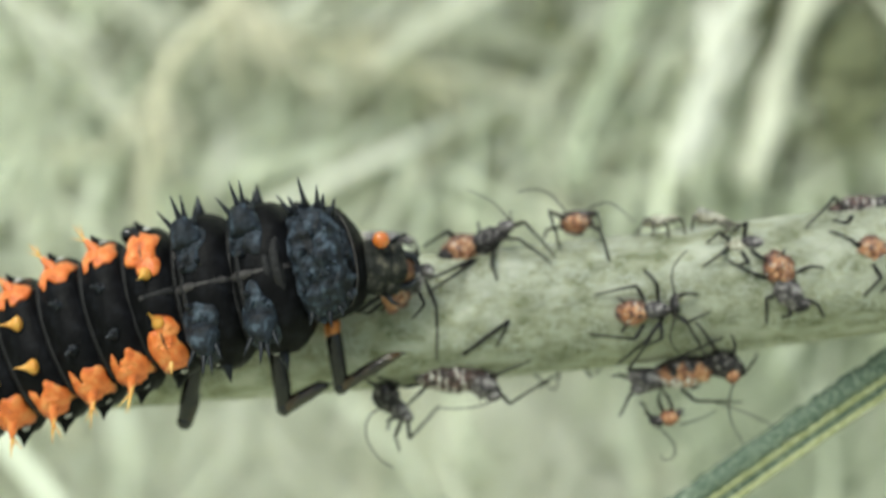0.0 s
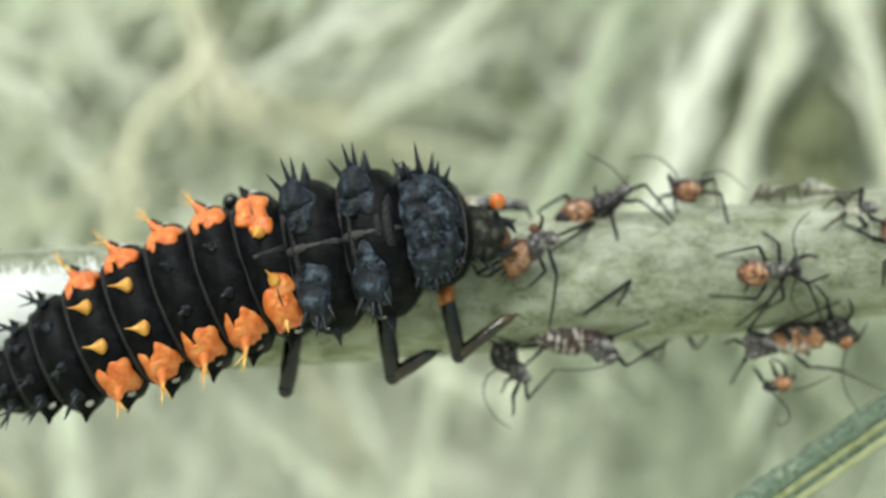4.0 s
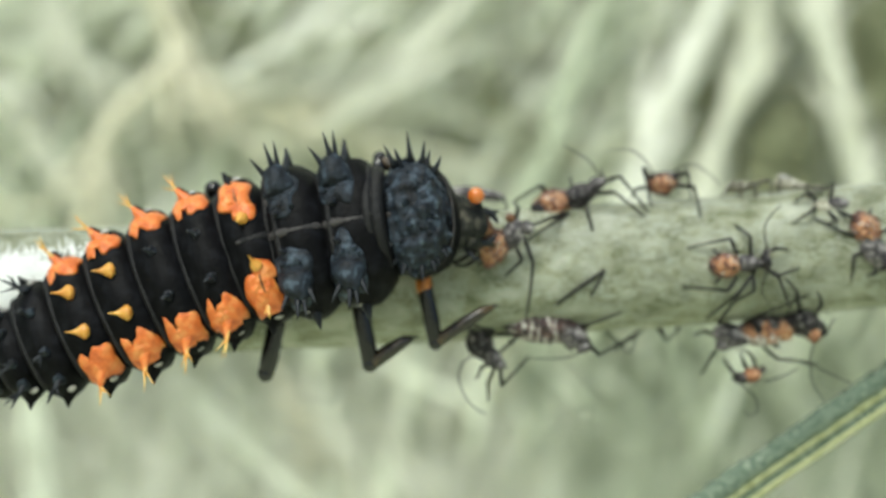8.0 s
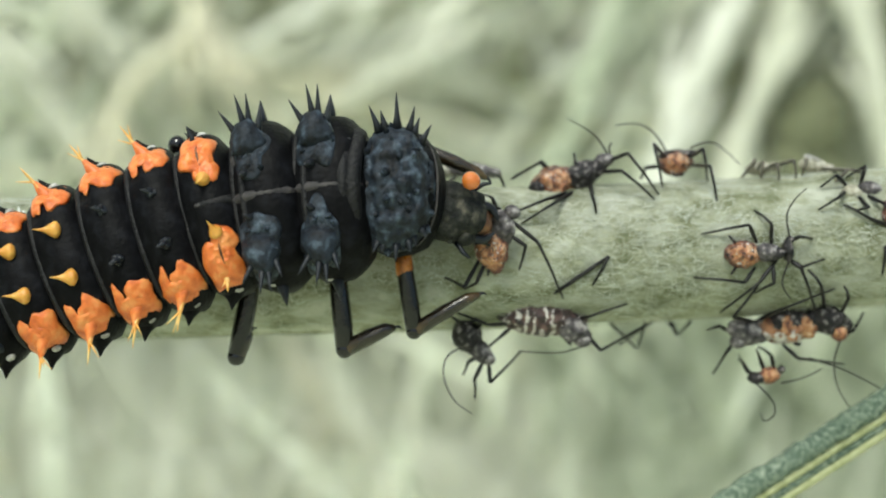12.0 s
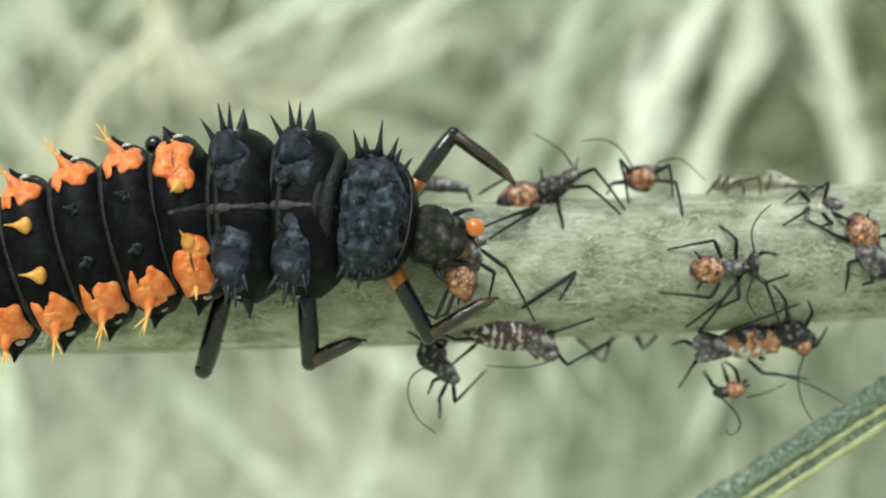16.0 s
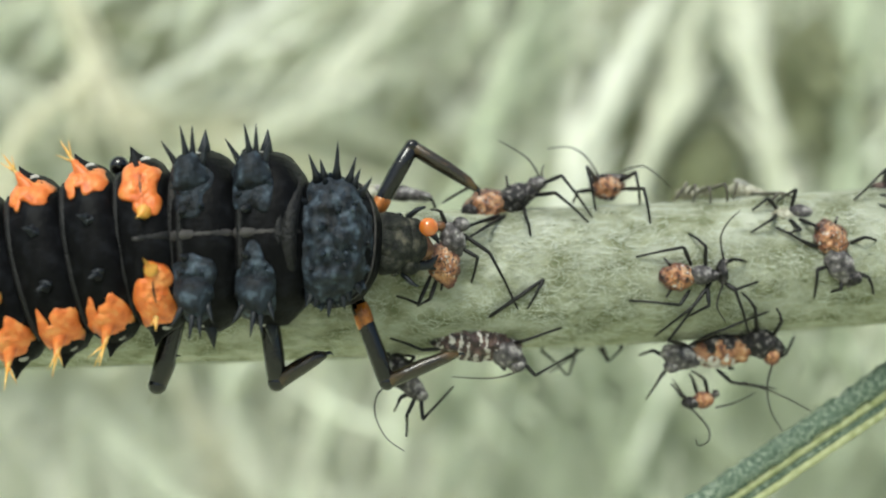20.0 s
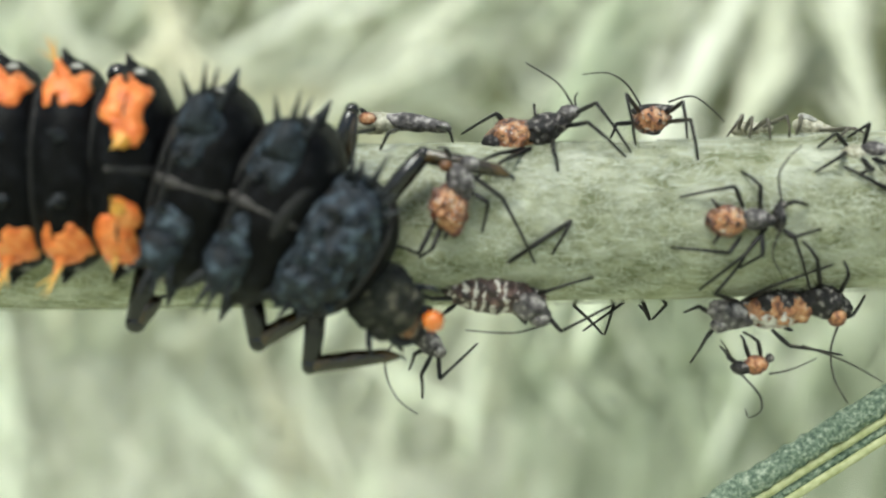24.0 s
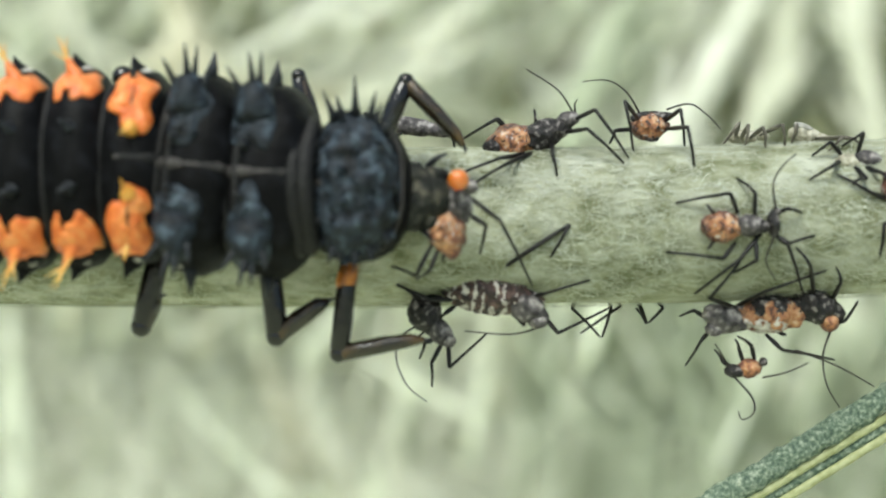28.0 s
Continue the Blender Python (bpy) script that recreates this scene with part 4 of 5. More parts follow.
def aphid(label, centre, bodies, legs, feelers, spikes):
    """One aphid: body pieces (offset, half length, half width, turn, colour), jointed legs (hip, knee, foot), feelers, tail tubes."""
    c = Vector(centre)
    root = holder("aphid", at(*c), label, "aphid", "aphids on the stem")
    limb_colour = PALE_LEG if "pale" in label and "band" not in label else APHID_LEG
    names = ["abdomen", "thorax", "head", "tail", "face"]
    if len(bodies) == 3 and bodies[1][1] < 0.15:
        names[1] = "head"
        names[2] = "tail"

    def ground(p):
        """How far a foot at p lies from the body's own plane."""
        y = stem_front(c.x + p[0], c.z + p[1], 0.03)
        return (y if y else 0.0) - c.y if y or c.y < 0 else 0.0

    for k, ((x, z), a, w, turn, mat) in enumerate(bodies):
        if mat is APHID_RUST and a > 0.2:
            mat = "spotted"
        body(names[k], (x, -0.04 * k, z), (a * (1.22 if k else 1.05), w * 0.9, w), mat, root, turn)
    for hip, knee, foot in legs:
        gf = ground(foot)
        gf = max(-1.1, min(0.5, gf))
        lift = min(-0.10, gf - 0.16)
        q, f = Vector((knee[0], lift, knee[1])), Vector((foot[0], gf, foot[1]))
        h = Vector((hip[0], 0.02, hip[1]))
        bm = bmesh.new()
        way = [h, h.lerp(q, 0.25), h.lerp(q, 0.5), h.lerp(q, 0.75), q - (q - h) * 0.04, q]
        for v in way[1:4]:
            y = stem_front(c.x + v.x, c.z + v.z, 0.06)
            if y and c.y < 0:
                v.y = min(v.y, y - c.y)
        tube(bm, way, [0.028, 0.036, 0.043, 0.041, 0.034, 0.029], 7)
        limb = part("leg", bm, limb_colour, root)
        bm = bmesh.new()
        m = q.lerp(f, 0.5) + Vector((0.01, -0.02, 0.01))
        tube(bm, [q, m, q.lerp(f, 0.92), f], [0.032, 0.026, 0.022, 0.016], 6)
        part("shin", bm, limb_colour, limb)
    for line in feelers:
        pts = arc([(p[0], -0.06 - 0.05 * i, p[1]) for i, p in enumerate(line)], 4)
        n = len(pts)
        bm = bmesh.new()
        tube(bm, pts, [0.020 - 0.011 * i / n for i in range(n)], 6)
        part("feeler", bm, APHID_FEELER, root)
    for p, q in spikes:
        bm = bmesh.new()
        if "wing bud" in label:
            m = Vector(p).lerp(Vector(q), 0.5)
            blob(bm, (m.x, -0.10, m.y), (0.18, 0.04, 0.06), 0.15, 5, 10, 14, 14)
            part("wing_bud", bm, WHITE, root, "white wing bud")
            continue
        tube(bm, [(p[0], -0.05, p[1]), (q[0], -0.12, q[1])], [0.030, 0.022], 7)
        part("tail_tube", bm, APHID_DARK, root)
    return root



aphid('rust-orange young aphid with dark legs on the stem', (6.84, -1.55, -0.28),
      [((0.00, 0.00), 0.31, 0.26, -0, APHID_RUST), ((0.45, 0.06), 0.21, 0.18, -5, APHID_GREY), ((0.63, 0.06), 0.10, 0.12, -5, APHID_DARK)],
      [((0.24, 0.23), (0.05, 0.56), (-0.79, 0.34)),
       ((0.51, 0.21), (0.47, 0.60), (0.23, 0.86)),
       ((0.23, -0.24), (0.03, -0.53), (-0.87, -0.49)),
       ((0.56, -0.10), (0.58, -0.51), (0.34, -0.73)),
       ((0.64, -0.06), (0.29, -0.53), (-0.29, -1.14))],
      [],
      [((-0.18, 0.21), (-0.32, 0.33)), ((-0.27, -0.02), (-0.35, -0.02)), ((-0.14, -0.25), (-0.24, -0.39))])
aphid('tiny dark aphid with long feelers on the stem', (7.68, -1.50, -0.15),
      [((0.00, 0.00), 0.10, 0.22, -5, APHID_DARK), ((0.02, 0.20), 0.07, 0.07, -5, APHID_DARK)],
      [((0.04, 0.18), (0.19, 0.26), (0.49, 0.23)),
       ((0.09, -0.20), (0.26, -0.31), (0.75, -0.13)),
       ((0.03, -0.17), (0.25, -0.34), (0.72, -1.11))],
      [[(0.02, 0.20), (-0.08, 0.64), (0.04, 0.95), (0.24, 1.17)], [(0.02, -0.21), (-0.10, -0.63), (0.07, -0.93)]],
      [])
aphid('dark and rust banded aphid clinging below the stem', (8.04, -0.45, -1.63),
      [((0.00, 0.00), 0.62, 0.33, -9, "rust bands"), ((0.78, 0.18), 0.34, 0.29, 10, APHID_DARK), ((0.97, -0.04), 0.14, 0.19, -5, APHID_RUST), ((-0.84, -0.16), 0.29, 0.25, 15, APHID_GREY), ((-1.02, -0.35), 0.13, 0.13, -5, APHID_GREY)],
      [((-0.63, 0.05), (-1.29, 0.15), (-0.80, 0.80)),
       ((-1.03, -0.22), (-1.38, -0.06), (-1.52, -0.18)),
       ((-1.07, -0.41), (-1.21, -0.56), (-1.35, -1.04)),
       ((-0.63, 0.08), (-0.34, 0.35), (0.73, 0.81)),
       ((0.71, 0.33), (0.32, 0.84), (0.10, 1.13)),
       ((1.00, 0.28), (0.91, 0.62), (0.86, 0.87)),
       ((1.08, -0.09), (1.24, -0.01), (1.60, 0.35)),
       ((-0.09, -0.36), (0.20, -0.61), (1.27, -0.71)),
       ((0.02, -0.24), (0.18, -0.34), (0.38, -0.35))],
      [[(1.01, -0.21), (0.90, -0.63), (0.98, -1.12), (1.22, -1.50)], [(0.43, -0.59), (1.15, -0.80), (1.81, -1.10)]],
      [])
aphid('tiny rust-coloured aphid hanging under another aphid', (7.71, -0.50, -2.60),
      [((0.00, 0.00), 0.20, 0.17, -15, APHID_RUST), ((-0.27, -0.07), 0.14, 0.12, -5, APHID_DARK), ((0.20, 0.13), 0.06, 0.08, -5, APHID_DARK)],
      [((-0.11, 0.07), (-0.24, 0.33), (-0.18, 0.47)),
       ((0.08, 0.12), (-0.02, 0.39), (-0.14, 0.53)),
       ((-0.33, 0.01), (-0.49, 0.07), (-0.53, 0.26))],
      [[(-0.33, -0.07), (-0.54, 0.22), (-0.67, 0.37)], [(-0.26, -0.18), (0.06, -0.50), (0.09, -0.76), (-0.11, -0.88), (-0.20, -0.74)], [(0.22, -0.14), (0.60, -0.02), (0.97, 0.19)]],
      [])
aphid('dark aphid with pale cross bands below the stem', (3.15, -0.75, -1.71),
      [((0.00, 0.00), 0.73, 0.37, 3, "bands"), ((-0.69, 0.02), 0.21, 0.15, 15, APHID_DARK), ((0.63, -0.19), 0.29, 0.25, 25, APHID_GREY), ((0.81, -0.39), 0.14, 0.14, -5, APHID_GREY)],
      [((0.70, 0.01), (0.88, 0.08), (1.63, 0.37)),
       ((0.83, -0.22), (1.18, -0.57), (2.10, -0.06)),
       ((-0.55, -0.15), (-1.03, -0.19), (-1.63, 0.00)),
       ((-0.59, -0.25), (-0.77, -0.41), (-1.21, -0.88)),
       ((-0.05, 0.30), (1.16, 1.25), (0.90, 0.68)),
       ((0.38, -0.26), (0.59, -0.48), (0.28, -0.25)),
       ((0.10, 0.20), (0.38, -0.21), (0.04, -0.19))],
      [[(0.84, -0.51), (0.37, -0.66), (-0.41, -0.67)]],
      [])
aphid('rust and black aphid on top of the stem', (3.27, -0.35, 0.97),
      [((0.06, -0.03), 0.42, 0.34, -17, APHID_RUST), ((0.57, 0.17), 0.38, 0.26, -27, APHID_DARK), ((0.97, 0.46), 0.17, 0.15, -25, APHID_GREY), ((-0.26, -0.14), 0.16, 0.14, -5, APHID_DARK)],
      [((-0.04, 0.17), (-0.26, 0.37), (-0.82, 0.01)),
       ((0.06, 0.10), (-0.28, 0.35), (-0.75, 0.07)),
       ((1.02, 0.44), (1.35, 0.58), (2.01, -0.17)),
       ((0.89, 0.23), (1.23, 0.23), (1.92, -0.28)),
       ((0.73, 0.06), (0.67, -0.29), (0.79, -0.62)),
       ((0.43, -0.16), (-0.08, -0.50), (-0.64, -0.90)),
       ((0.33, -0.19), (-0.19, -0.41), (-1.00, -0.80))],
      [[(1.02, 0.61), (0.73, 0.96), (0.16, 1.25)], [(1.08, 0.59), (1.05, 0.73), (1.09, 0.81)]],
      [((0.42, 0.31), (0.36, 0.57))])
aphid('small rust-coloured aphid facing along the stem top', (5.74, 0.10, 1.50),
      [((0.00, 0.00), 0.30, 0.25, -5, APHID_RUST), ((0.02, 0.17), 0.30, 0.11, -9, APHID_DARK), ((0.02, -0.21), 0.12, 0.07, -5, APHID_DARK)],
      [((-0.18, 0.08), (-0.60, 0.27), (-0.36, -0.55)),
       ((-0.22, -0.06), (-0.63, -0.14), (-0.69, -0.37)),
       ((0.26, -0.02), (0.45, -0.12), (0.68, -0.93)),
       ((0.25, 0.11), (0.40, 0.25), (0.55, -0.36))],
      [[(-0.19, 0.18), (-0.47, 0.55), (-0.83, 0.73), (-1.28, 0.66)], [(0.26, 0.32), (0.65, 0.45), (0.96, 0.28), (1.23, 0.03)]],
      [])
aphid('small pale grey aphid on the stem top', (7.53, 0.50, 1.52),
      [((0.00, 0.00), 0.26, 0.14, -10, APHID_PALE), ((0.28, 0.05), 0.12, 0.10, -5, APHID_PALE)],
      [((-0.17, 0.01), (-0.35, 0.09), (-0.56, -0.28)),
       ((-0.07, -0.04), (-0.21, 0.05), (-0.20, -0.28)),
       ((0.08, -0.02), (0.03, 0.02), (0.13, -0.30)),
       ((0.23, 0.04), (0.36, 0.10), (0.47, -0.23))],
      [],
      [])
aphid('small pale aphid with a white wing bud on the stem top', (8.59, 0.30, 1.61),
      [((0.00, 0.00), 0.28, 0.17, 5, APHID_PALE), ((0.24, -0.04), 0.13, 0.11, -5, APHID_PALE)],
      [((-0.20, -0.02), (-0.43, 0.06), (-0.45, -0.26)),
       ((0.13, -0.04), (0.29, -0.14), (0.11, -0.38)),
       ((0.28, -0.03), (0.44, -0.11), (0.70, -0.16))],
      [],
      [((0.07, 0.15), (-0.25, 0.14))])
aphid('grey aphid among others on the stem top', (9.02, -0.95, 1.04),
      [((0.00, 0.00), 0.25, 0.16, -15, APHID_PALE), ((0.31, 0.09), 0.19, 0.15, -5, APHID_GREY)],
      [((-0.15, 0.02), (-0.40, -0.13), (-0.74, -0.39)),
       ((-0.10, 0.09), (-0.38, 0.31), (-0.63, 0.07)),
       ((0.13, 0.14), (0.18, 0.52), (-0.07, 0.31)),
       ((0.05, -0.06), (0.17, -0.29), (-0.02, -0.36)),
       ((0.24, -0.05), (0.40, -0.18), (0.63, -0.30))],
      [],
      [])
aphid('rust-coloured aphid with a grey front on the stem', (9.83, -1.35, 0.58),
      [((0.00, 0.00), 0.37, 0.31, 57, APHID_RUST), ((0.17, -0.46), 0.33, 0.26, 57, APHID_GREY), ((0.40, -0.69), 0.16, 0.16, -3, APHID_DARK)],
      [((-0.20, -0.17), (-0.62, -0.04), (-1.07, 0.21)),
       ((-0.05, -0.49), (-0.29, -0.57), (-0.24, -1.10)),
       ((0.23, -0.64), (0.19, -0.92), (0.06, -0.98)),
       ((0.36, -0.03), (0.58, 0.09), (0.88, 0.05)),
       ((0.45, -0.57), (0.72, -0.67), (0.94, -0.98))],
      [],
      [((0.02, 0.27), (0.06, 0.46)), ((-0.25, 0.15), (-0.36, 0.23))])
aphid('large dark striped aphid on the stem top', (11.75, -0.10, 1.79),
      [((0.00, 0.00), 0.60, 0.31, -5, "bands"), ((0.52, 0.07), 0.29, 0.26, 0, APHID_DARK)],
      [((-0.41, 0.07), (-0.76, 0.27), (-1.32, -0.36)),
       ((-0.29, -0.08), (-0.51, -0.26), (-0.75, -0.20)),
       ((0.29, -0.20), (0.47, -0.44), (0.36, -0.61))],
      [],
      [])
aphid('rust-coloured aphid on the stem beside the leaf', (11.74, -1.10, 0.98),
      [((0.00, 0.00), 0.37, 0.30, 10, APHID_RUST), ((0.43, -0.06), 0.28, 0.23, 0, APHID_DARK)],
      [((-0.25, 0.06), (-0.47, 0.23), (-0.87, 0.40)),
       ((-0.07, -0.23), (0.10, -0.52), (-0.22, -0.92)),
       ((0.21, -0.23), (0.38, -0.51), (0.11, -0.86))],
      [],
      [])
aphid('greyish aphid with a rusty belly behind the stem top', (0.96, 0.35, 1.10),
      [((0.02, 0.00), 0.35, 0.20, -5, APHID_PALE), ((0.66, 0.05), 0.47, 0.16, 3, APHID_GREY), ((1.14, 0.01), 0.13, 0.11, -5, APHID_GREY), ((-0.16, 0.05), 0.14, 0.12, -5, APHID_RUST)],
      [((-0.20, -0.02), (-0.50, -0.14), (-0.78, -0.42)),
       ((0.01, -0.10), (-0.38, -0.34), (-0.61, -0.59)),
       ((0.41, -0.07), (0.25, -0.29), (0.13, -0.57)),
       ((1.02, 0.03), (1.25, -0.10), (1.35, -0.30)),
       ((-0.11, 0.09), (-0.30, 0.21), (-0.11, 0.04))],
      [],
      [])
q_aphid = aphid("rust-coloured aphid gripped beside the larva's jaws", (2.30, -1.70, -0.81),
      [((0.00, 0.00), 0.37, 0.31, 65, APHID_RUST), ((0.15, 0.47), 0.24, 0.22, 65, APHID_GREY), ((0.28, 0.76), 0.13, 0.14, -5, APHID_GREY)],
      [((0.26, 0.63), (0.83, 0.26), (1.48, -0.73)),
       ((0.27, 0.35), (0.61, 0.17), (0.57, -0.29)),
       ((-0.10, -0.24), (-0.22, -0.64), (-0.42, -0.78)),
       ((-0.20, -0.16), (-0.43, -0.74), (-0.84, -0.60)),
       ((0.05, 0.66), (-0.11, 0.97), (-0.26, 1.05))],
      [],
      [((-0.00, -0.28), (-0.03, -0.47))])
bm = bmesh.new()
blob(bm, (0, 0, 0), (0.11, 0.09, 0.10), 0.15, 4, 12, 16)
part("droplet", bm, MOUTH, q_aphid, "brown amber droplet", at=at(-0.12, -0.12, 0.70))
f_aphid = aphid("dark aphid hanging under the stem near the larva's foot", (1.99, -0.70, -2.15),
      [((0.00, 0.00), 0.31, 0.29, 65, APHID_DARK), ((0.29, -0.29), 0.23, 0.19, 45, APHID_GREY), ((0.42, -0.40), 0.12, 0.12, -5, APHID_GREY)],
      [((-0.07, 0.19), (-0.25, 0.34), (-0.51, 0.46)),
       ((0.15, 0.11), (0.26, 0.31), (0.02, 0.32)),
       ((0.36, -0.40), (0.18, -0.81), (0.23, -1.25)),
       ((0.43, -0.40), (0.49, -0.86), (1.10, -0.24)),
       ((0.26, -0.36), (0.04, -0.48), (-0.03, -0.78))],
      [[(-0.05, -0.17), (-0.38, -0.41), (-0.42, -0.81), (-0.19, -1.23), (0.16, -1.46)]],
      [])
aphid('aphid half hidden behind the stem, only legs showing', (5.42, 1.30, -0.98),
      [((0.00, 0.00), 0.63, 0.38, -5, APHID_DARK)],
      [((-0.44, -0.35), (-0.69, -0.85), (-0.10, -1.34)),
       ((-0.13, -0.33), (0.03, -0.78), (-0.07, -1.34)),
       ((-0.23, -0.34), (0.22, -0.72), (-0.47, -1.30)),
       ((0.39, -0.28), (0.71, -1.01), (0.51, -0.74)),
       ((0.60, -0.26), (0.99, -0.70), (0.77, -1.00))],
      [],
      [])

# ---- what moves ----


def motions():
    head_rows = [(0, 1.64, 0.65, -5), (1, 1.43, 0.72, -5), (2, 0.95, 0.48, -4), (8, 1.12, 0.33, -3), (9, 1.09, 0.87, -5),
                 (9.5, 1.34, 0.56, -6), (11, 1.14, 0.13, -12), (12, 1.27, 0.15, -13), (14.5, 1.58, -0.10, -16), (16, 1.50, 0.02, -17),
                 (16.5, 1.62, -0.34, -17), (18, 1.50, -0.26, -12), (19, 1.32, -0.54, -5), (19.5, 1.37, -0.46, -4), (20, 1.38, -0.02, -2),
                 (21, 1.44, 0.06, -11), (21.5, 1.53, 0.36, -11), (23.5, 1.22, -1.81, -43), (24.5, 1.66, -2.08, -42), (25, 1.89, -2.43, -40),
                 (25.5, 1.47, -1.66, -20), (26, 1.50, -0.60, 5), (27, 1.68, -0.39, 3), (28, 1.64, -0.31, 2)]
    pronotum_rows = [(0, 0.59, 0.74, 14), (1, 0.50, 0.66, 12), (2, 0.03, 0.47, 11), (8, 0.31, 0.36, 8), (9, 0.00, 0.61, 7),
                     (10, 0.20, 0.41, 5), (12, 0.25, 0.45, 3), (12.5, 0.25, 0.32, 2), (14.5, 0.37, 0.32, -2), (15, 0.26, 0.32, -3),
                     (16, 0.34, 0.29, -5), (16.5, 0.57, -0.02, -6), (18, 0.67, 0.00, -6), (19, 0.54, -0.37, -3), (19.5, 0.46, -0.39, -2),
                     (20, 0.32, -0.05, 0), (21, 0.51, 0.13, 4), (21.5, 0.42, 0.31, 2), (23.5, 0.48, -1.06, -28), (24.5, 0.69, -1.34, -31),
                     (25, 0.90, -1.70, -31), (26, 0.61, -0.73, 3), (27, 0.80, -0.43, 4), (28, 0.78, -0.26, 5)]
    mesonotum_rows = [(0, -0.42, 0.44, 12), (1, -0.51, 0.38, 13), (2, -0.96, 0.18, 13), (3, -0.89, 0.15, 12), (8, -0.89, 0.08, 11),
                      (9.5, -0.97, 0.24, 6), (10, -0.89, 0.22, 4), (12, -0.88, 0.28, 7), (12.5, -0.89, 0.16, 7), (14.5, -0.78, 0.23, 3),
                      (15, -0.86, 0.24, 3), (16, -0.78, 0.29, 2), (16.5, -0.66, 0.05, -2), (18, -0.60, 0.04, 1), (19.5, -0.76, -0.27, -1),
                      (20, -0.80, -0.05, 5), (21.5, -0.74, 0.10, 7), (23.5, -0.54, -0.54, -22), (24, -0.41, -0.70, -23), (24.5, -0.35, -0.68, -22),
                      (25, -0.09, -0.93, -25), (25.5, -0.44, -1.01, -14), (26, -0.63, -0.81, 0), (28, -0.57, -0.26, 3)]
    metanotum_rows = [(0, -1.54, 0.18, 13), (1, -1.63, 0.12, 13), (2, -2.03, -0.08, 14), (7, -1.93, -0.17, 14), (9, -1.98, -0.07, 14),
                      (9.5, -2.02, 0.06, 11), (12, -1.96, 0.07, 12), (12.5, -1.95, -0.03, 12), (14.5, -1.91, 0.15, 7), (15, -1.96, 0.13, 8),
                      (16, -1.88, 0.19, 6), (16.5, -1.76, 0.02, 2), (17, -1.68, -0.03, 4), (18, -1.70, -0.06, 6), (19.5, -1.82, -0.29, 2),
                      (20, -1.84, -0.15, 6), (21.5, -1.79, -0.02, 7), (23.5, -1.63, -0.32, -11), (24, -1.52, -0.43, -13), (24.5, -1.48, -0.42, -13),
                      (25, -1.23, -0.60, -15), (25.5, -1.50, -0.78, -10), (26, -1.67, -0.72, -3), (28, -1.65, -0.25, 0)]
    abdomen_rows = [(0, -2.57, -0.06, 18), (1, -2.66, -0.12, 18), (2, -3.01, -0.32, 20), (6, -2.88, -0.35, 21), (7, -2.88, -0.40, 21),
                    (8, -2.87, -0.39, 21), (9, -2.90, -0.31, 21), (9.5, -2.98, -0.15, 21), (10, -2.93, -0.10, 20), (12, -2.95, -0.16, 19),
                    (12.5, -2.93, -0.24, 19), (14.5, -2.96, 0.07, 17), (15, -2.98, 0.02, 16), (16, -2.89, 0.06, 15), (17, -2.69, -0.12, 12),
                    (19.5, -2.80, -0.32, 11), (21.5, -2.78, -0.10, 13), (23.5, -2.67, -0.23, 3), (24.5, -2.55, -0.25, -1), (25, -2.33, -0.38, -1),
                    (25.5, -2.49, -0.58, 1), (26, -2.63, -0.58, 3), (27, -2.69, -0.46, 4), (28, -2.65, -0.22, 4)]
    bend_rows = [(0, 23, 13), (9.5, 25, 13), (14.5, 22, 11), (17, 18, 4), (20, 17, 4),
                 (21.5, 20, 9), (23.5, 9, -6), (25, 5, -6), (26, 8, 4), (28, 8, 4)]
    front_leg_rows = [(0, 0.89, -1.81, -82, 31), (1, 0.86, -1.83, -81, 30), (3, 0.74, -2.08, -79, 37), (6, 0.86, -2.06, -75, 38), (8, 0.81, -2.09, -77, 35),
                      (9.5, 0.68, -2.02, -81, 35), (11, 0.87, -2.06, -71, 40), (14.5, 0.05, -1.94, -108, 8), (15, 1.41, -1.60, -59, 39), (16, 1.57, -1.83, -59, 34),
                      (17, 1.69, -2.39, -59, 33), (18.5, 1.60, -2.43, -62, 30), (19, 1.12, -2.55, -66, -30), (19.5, 1.50, -2.47, -66, 27), (20, 1.46, -2.49, -67, 25),
                      (21, 1.43, -2.31, -65, 21), (21.5, 1.40, -2.27, -68, 17), (23.5, 0.27, -3.01, -89, 11), (25, 0.49, -3.13, -92, 13), (26, 0.71, -3.08, -89, 21),
                      (28, 0.71, -2.90, -91, 15)]
    middle_leg_rows = [(0, -0.28, -2.24, -83, 30), (1, -0.32, -2.34, -78, 28), (3, -0.57, -2.50, -82, 32), (6, -0.52, -2.54, -78, 32), (8, -0.51, -2.57, -78, 35),
                       (9.5, -0.55, -2.42, -76, 31), (11, -0.52, -2.48, -79, 31), (14.5, -0.72, -2.41, -84, 24), (17, -0.53, -2.46, -83, 30), (20, -0.52, -2.59, -80, 34),
                       (21, -0.49, -2.51, -83, 34), (21.5, -0.49, -2.50, -83, 34), (23.5, -0.56, -2.72, -77, 35), (25, -0.47, -2.84, -73, 29), (26, -0.32, -2.85, -71, 49),
                       (28, -0.32, -2.71, -79, 41)]
    hind_leg_rows = [(0, -2.37, -2.56, -100, 64), (3, -2.74, -2.83, -97, 72), (8, -2.65, -2.85, -100, 67), (11, -2.58, -2.75, -98, 66), (17, -2.58, -2.69, -102, 66),
                     (20, -2.65, -2.75, -102, 64), (21.5, -2.53, -2.66, -102, 63), (23.5, -2.55, -2.62, -95, 50), (25, -2.50, -2.74, -102, 55), (26, -2.57, -2.83, -103, 55),
                     (28, -2.54, -2.75, -98, 65)]
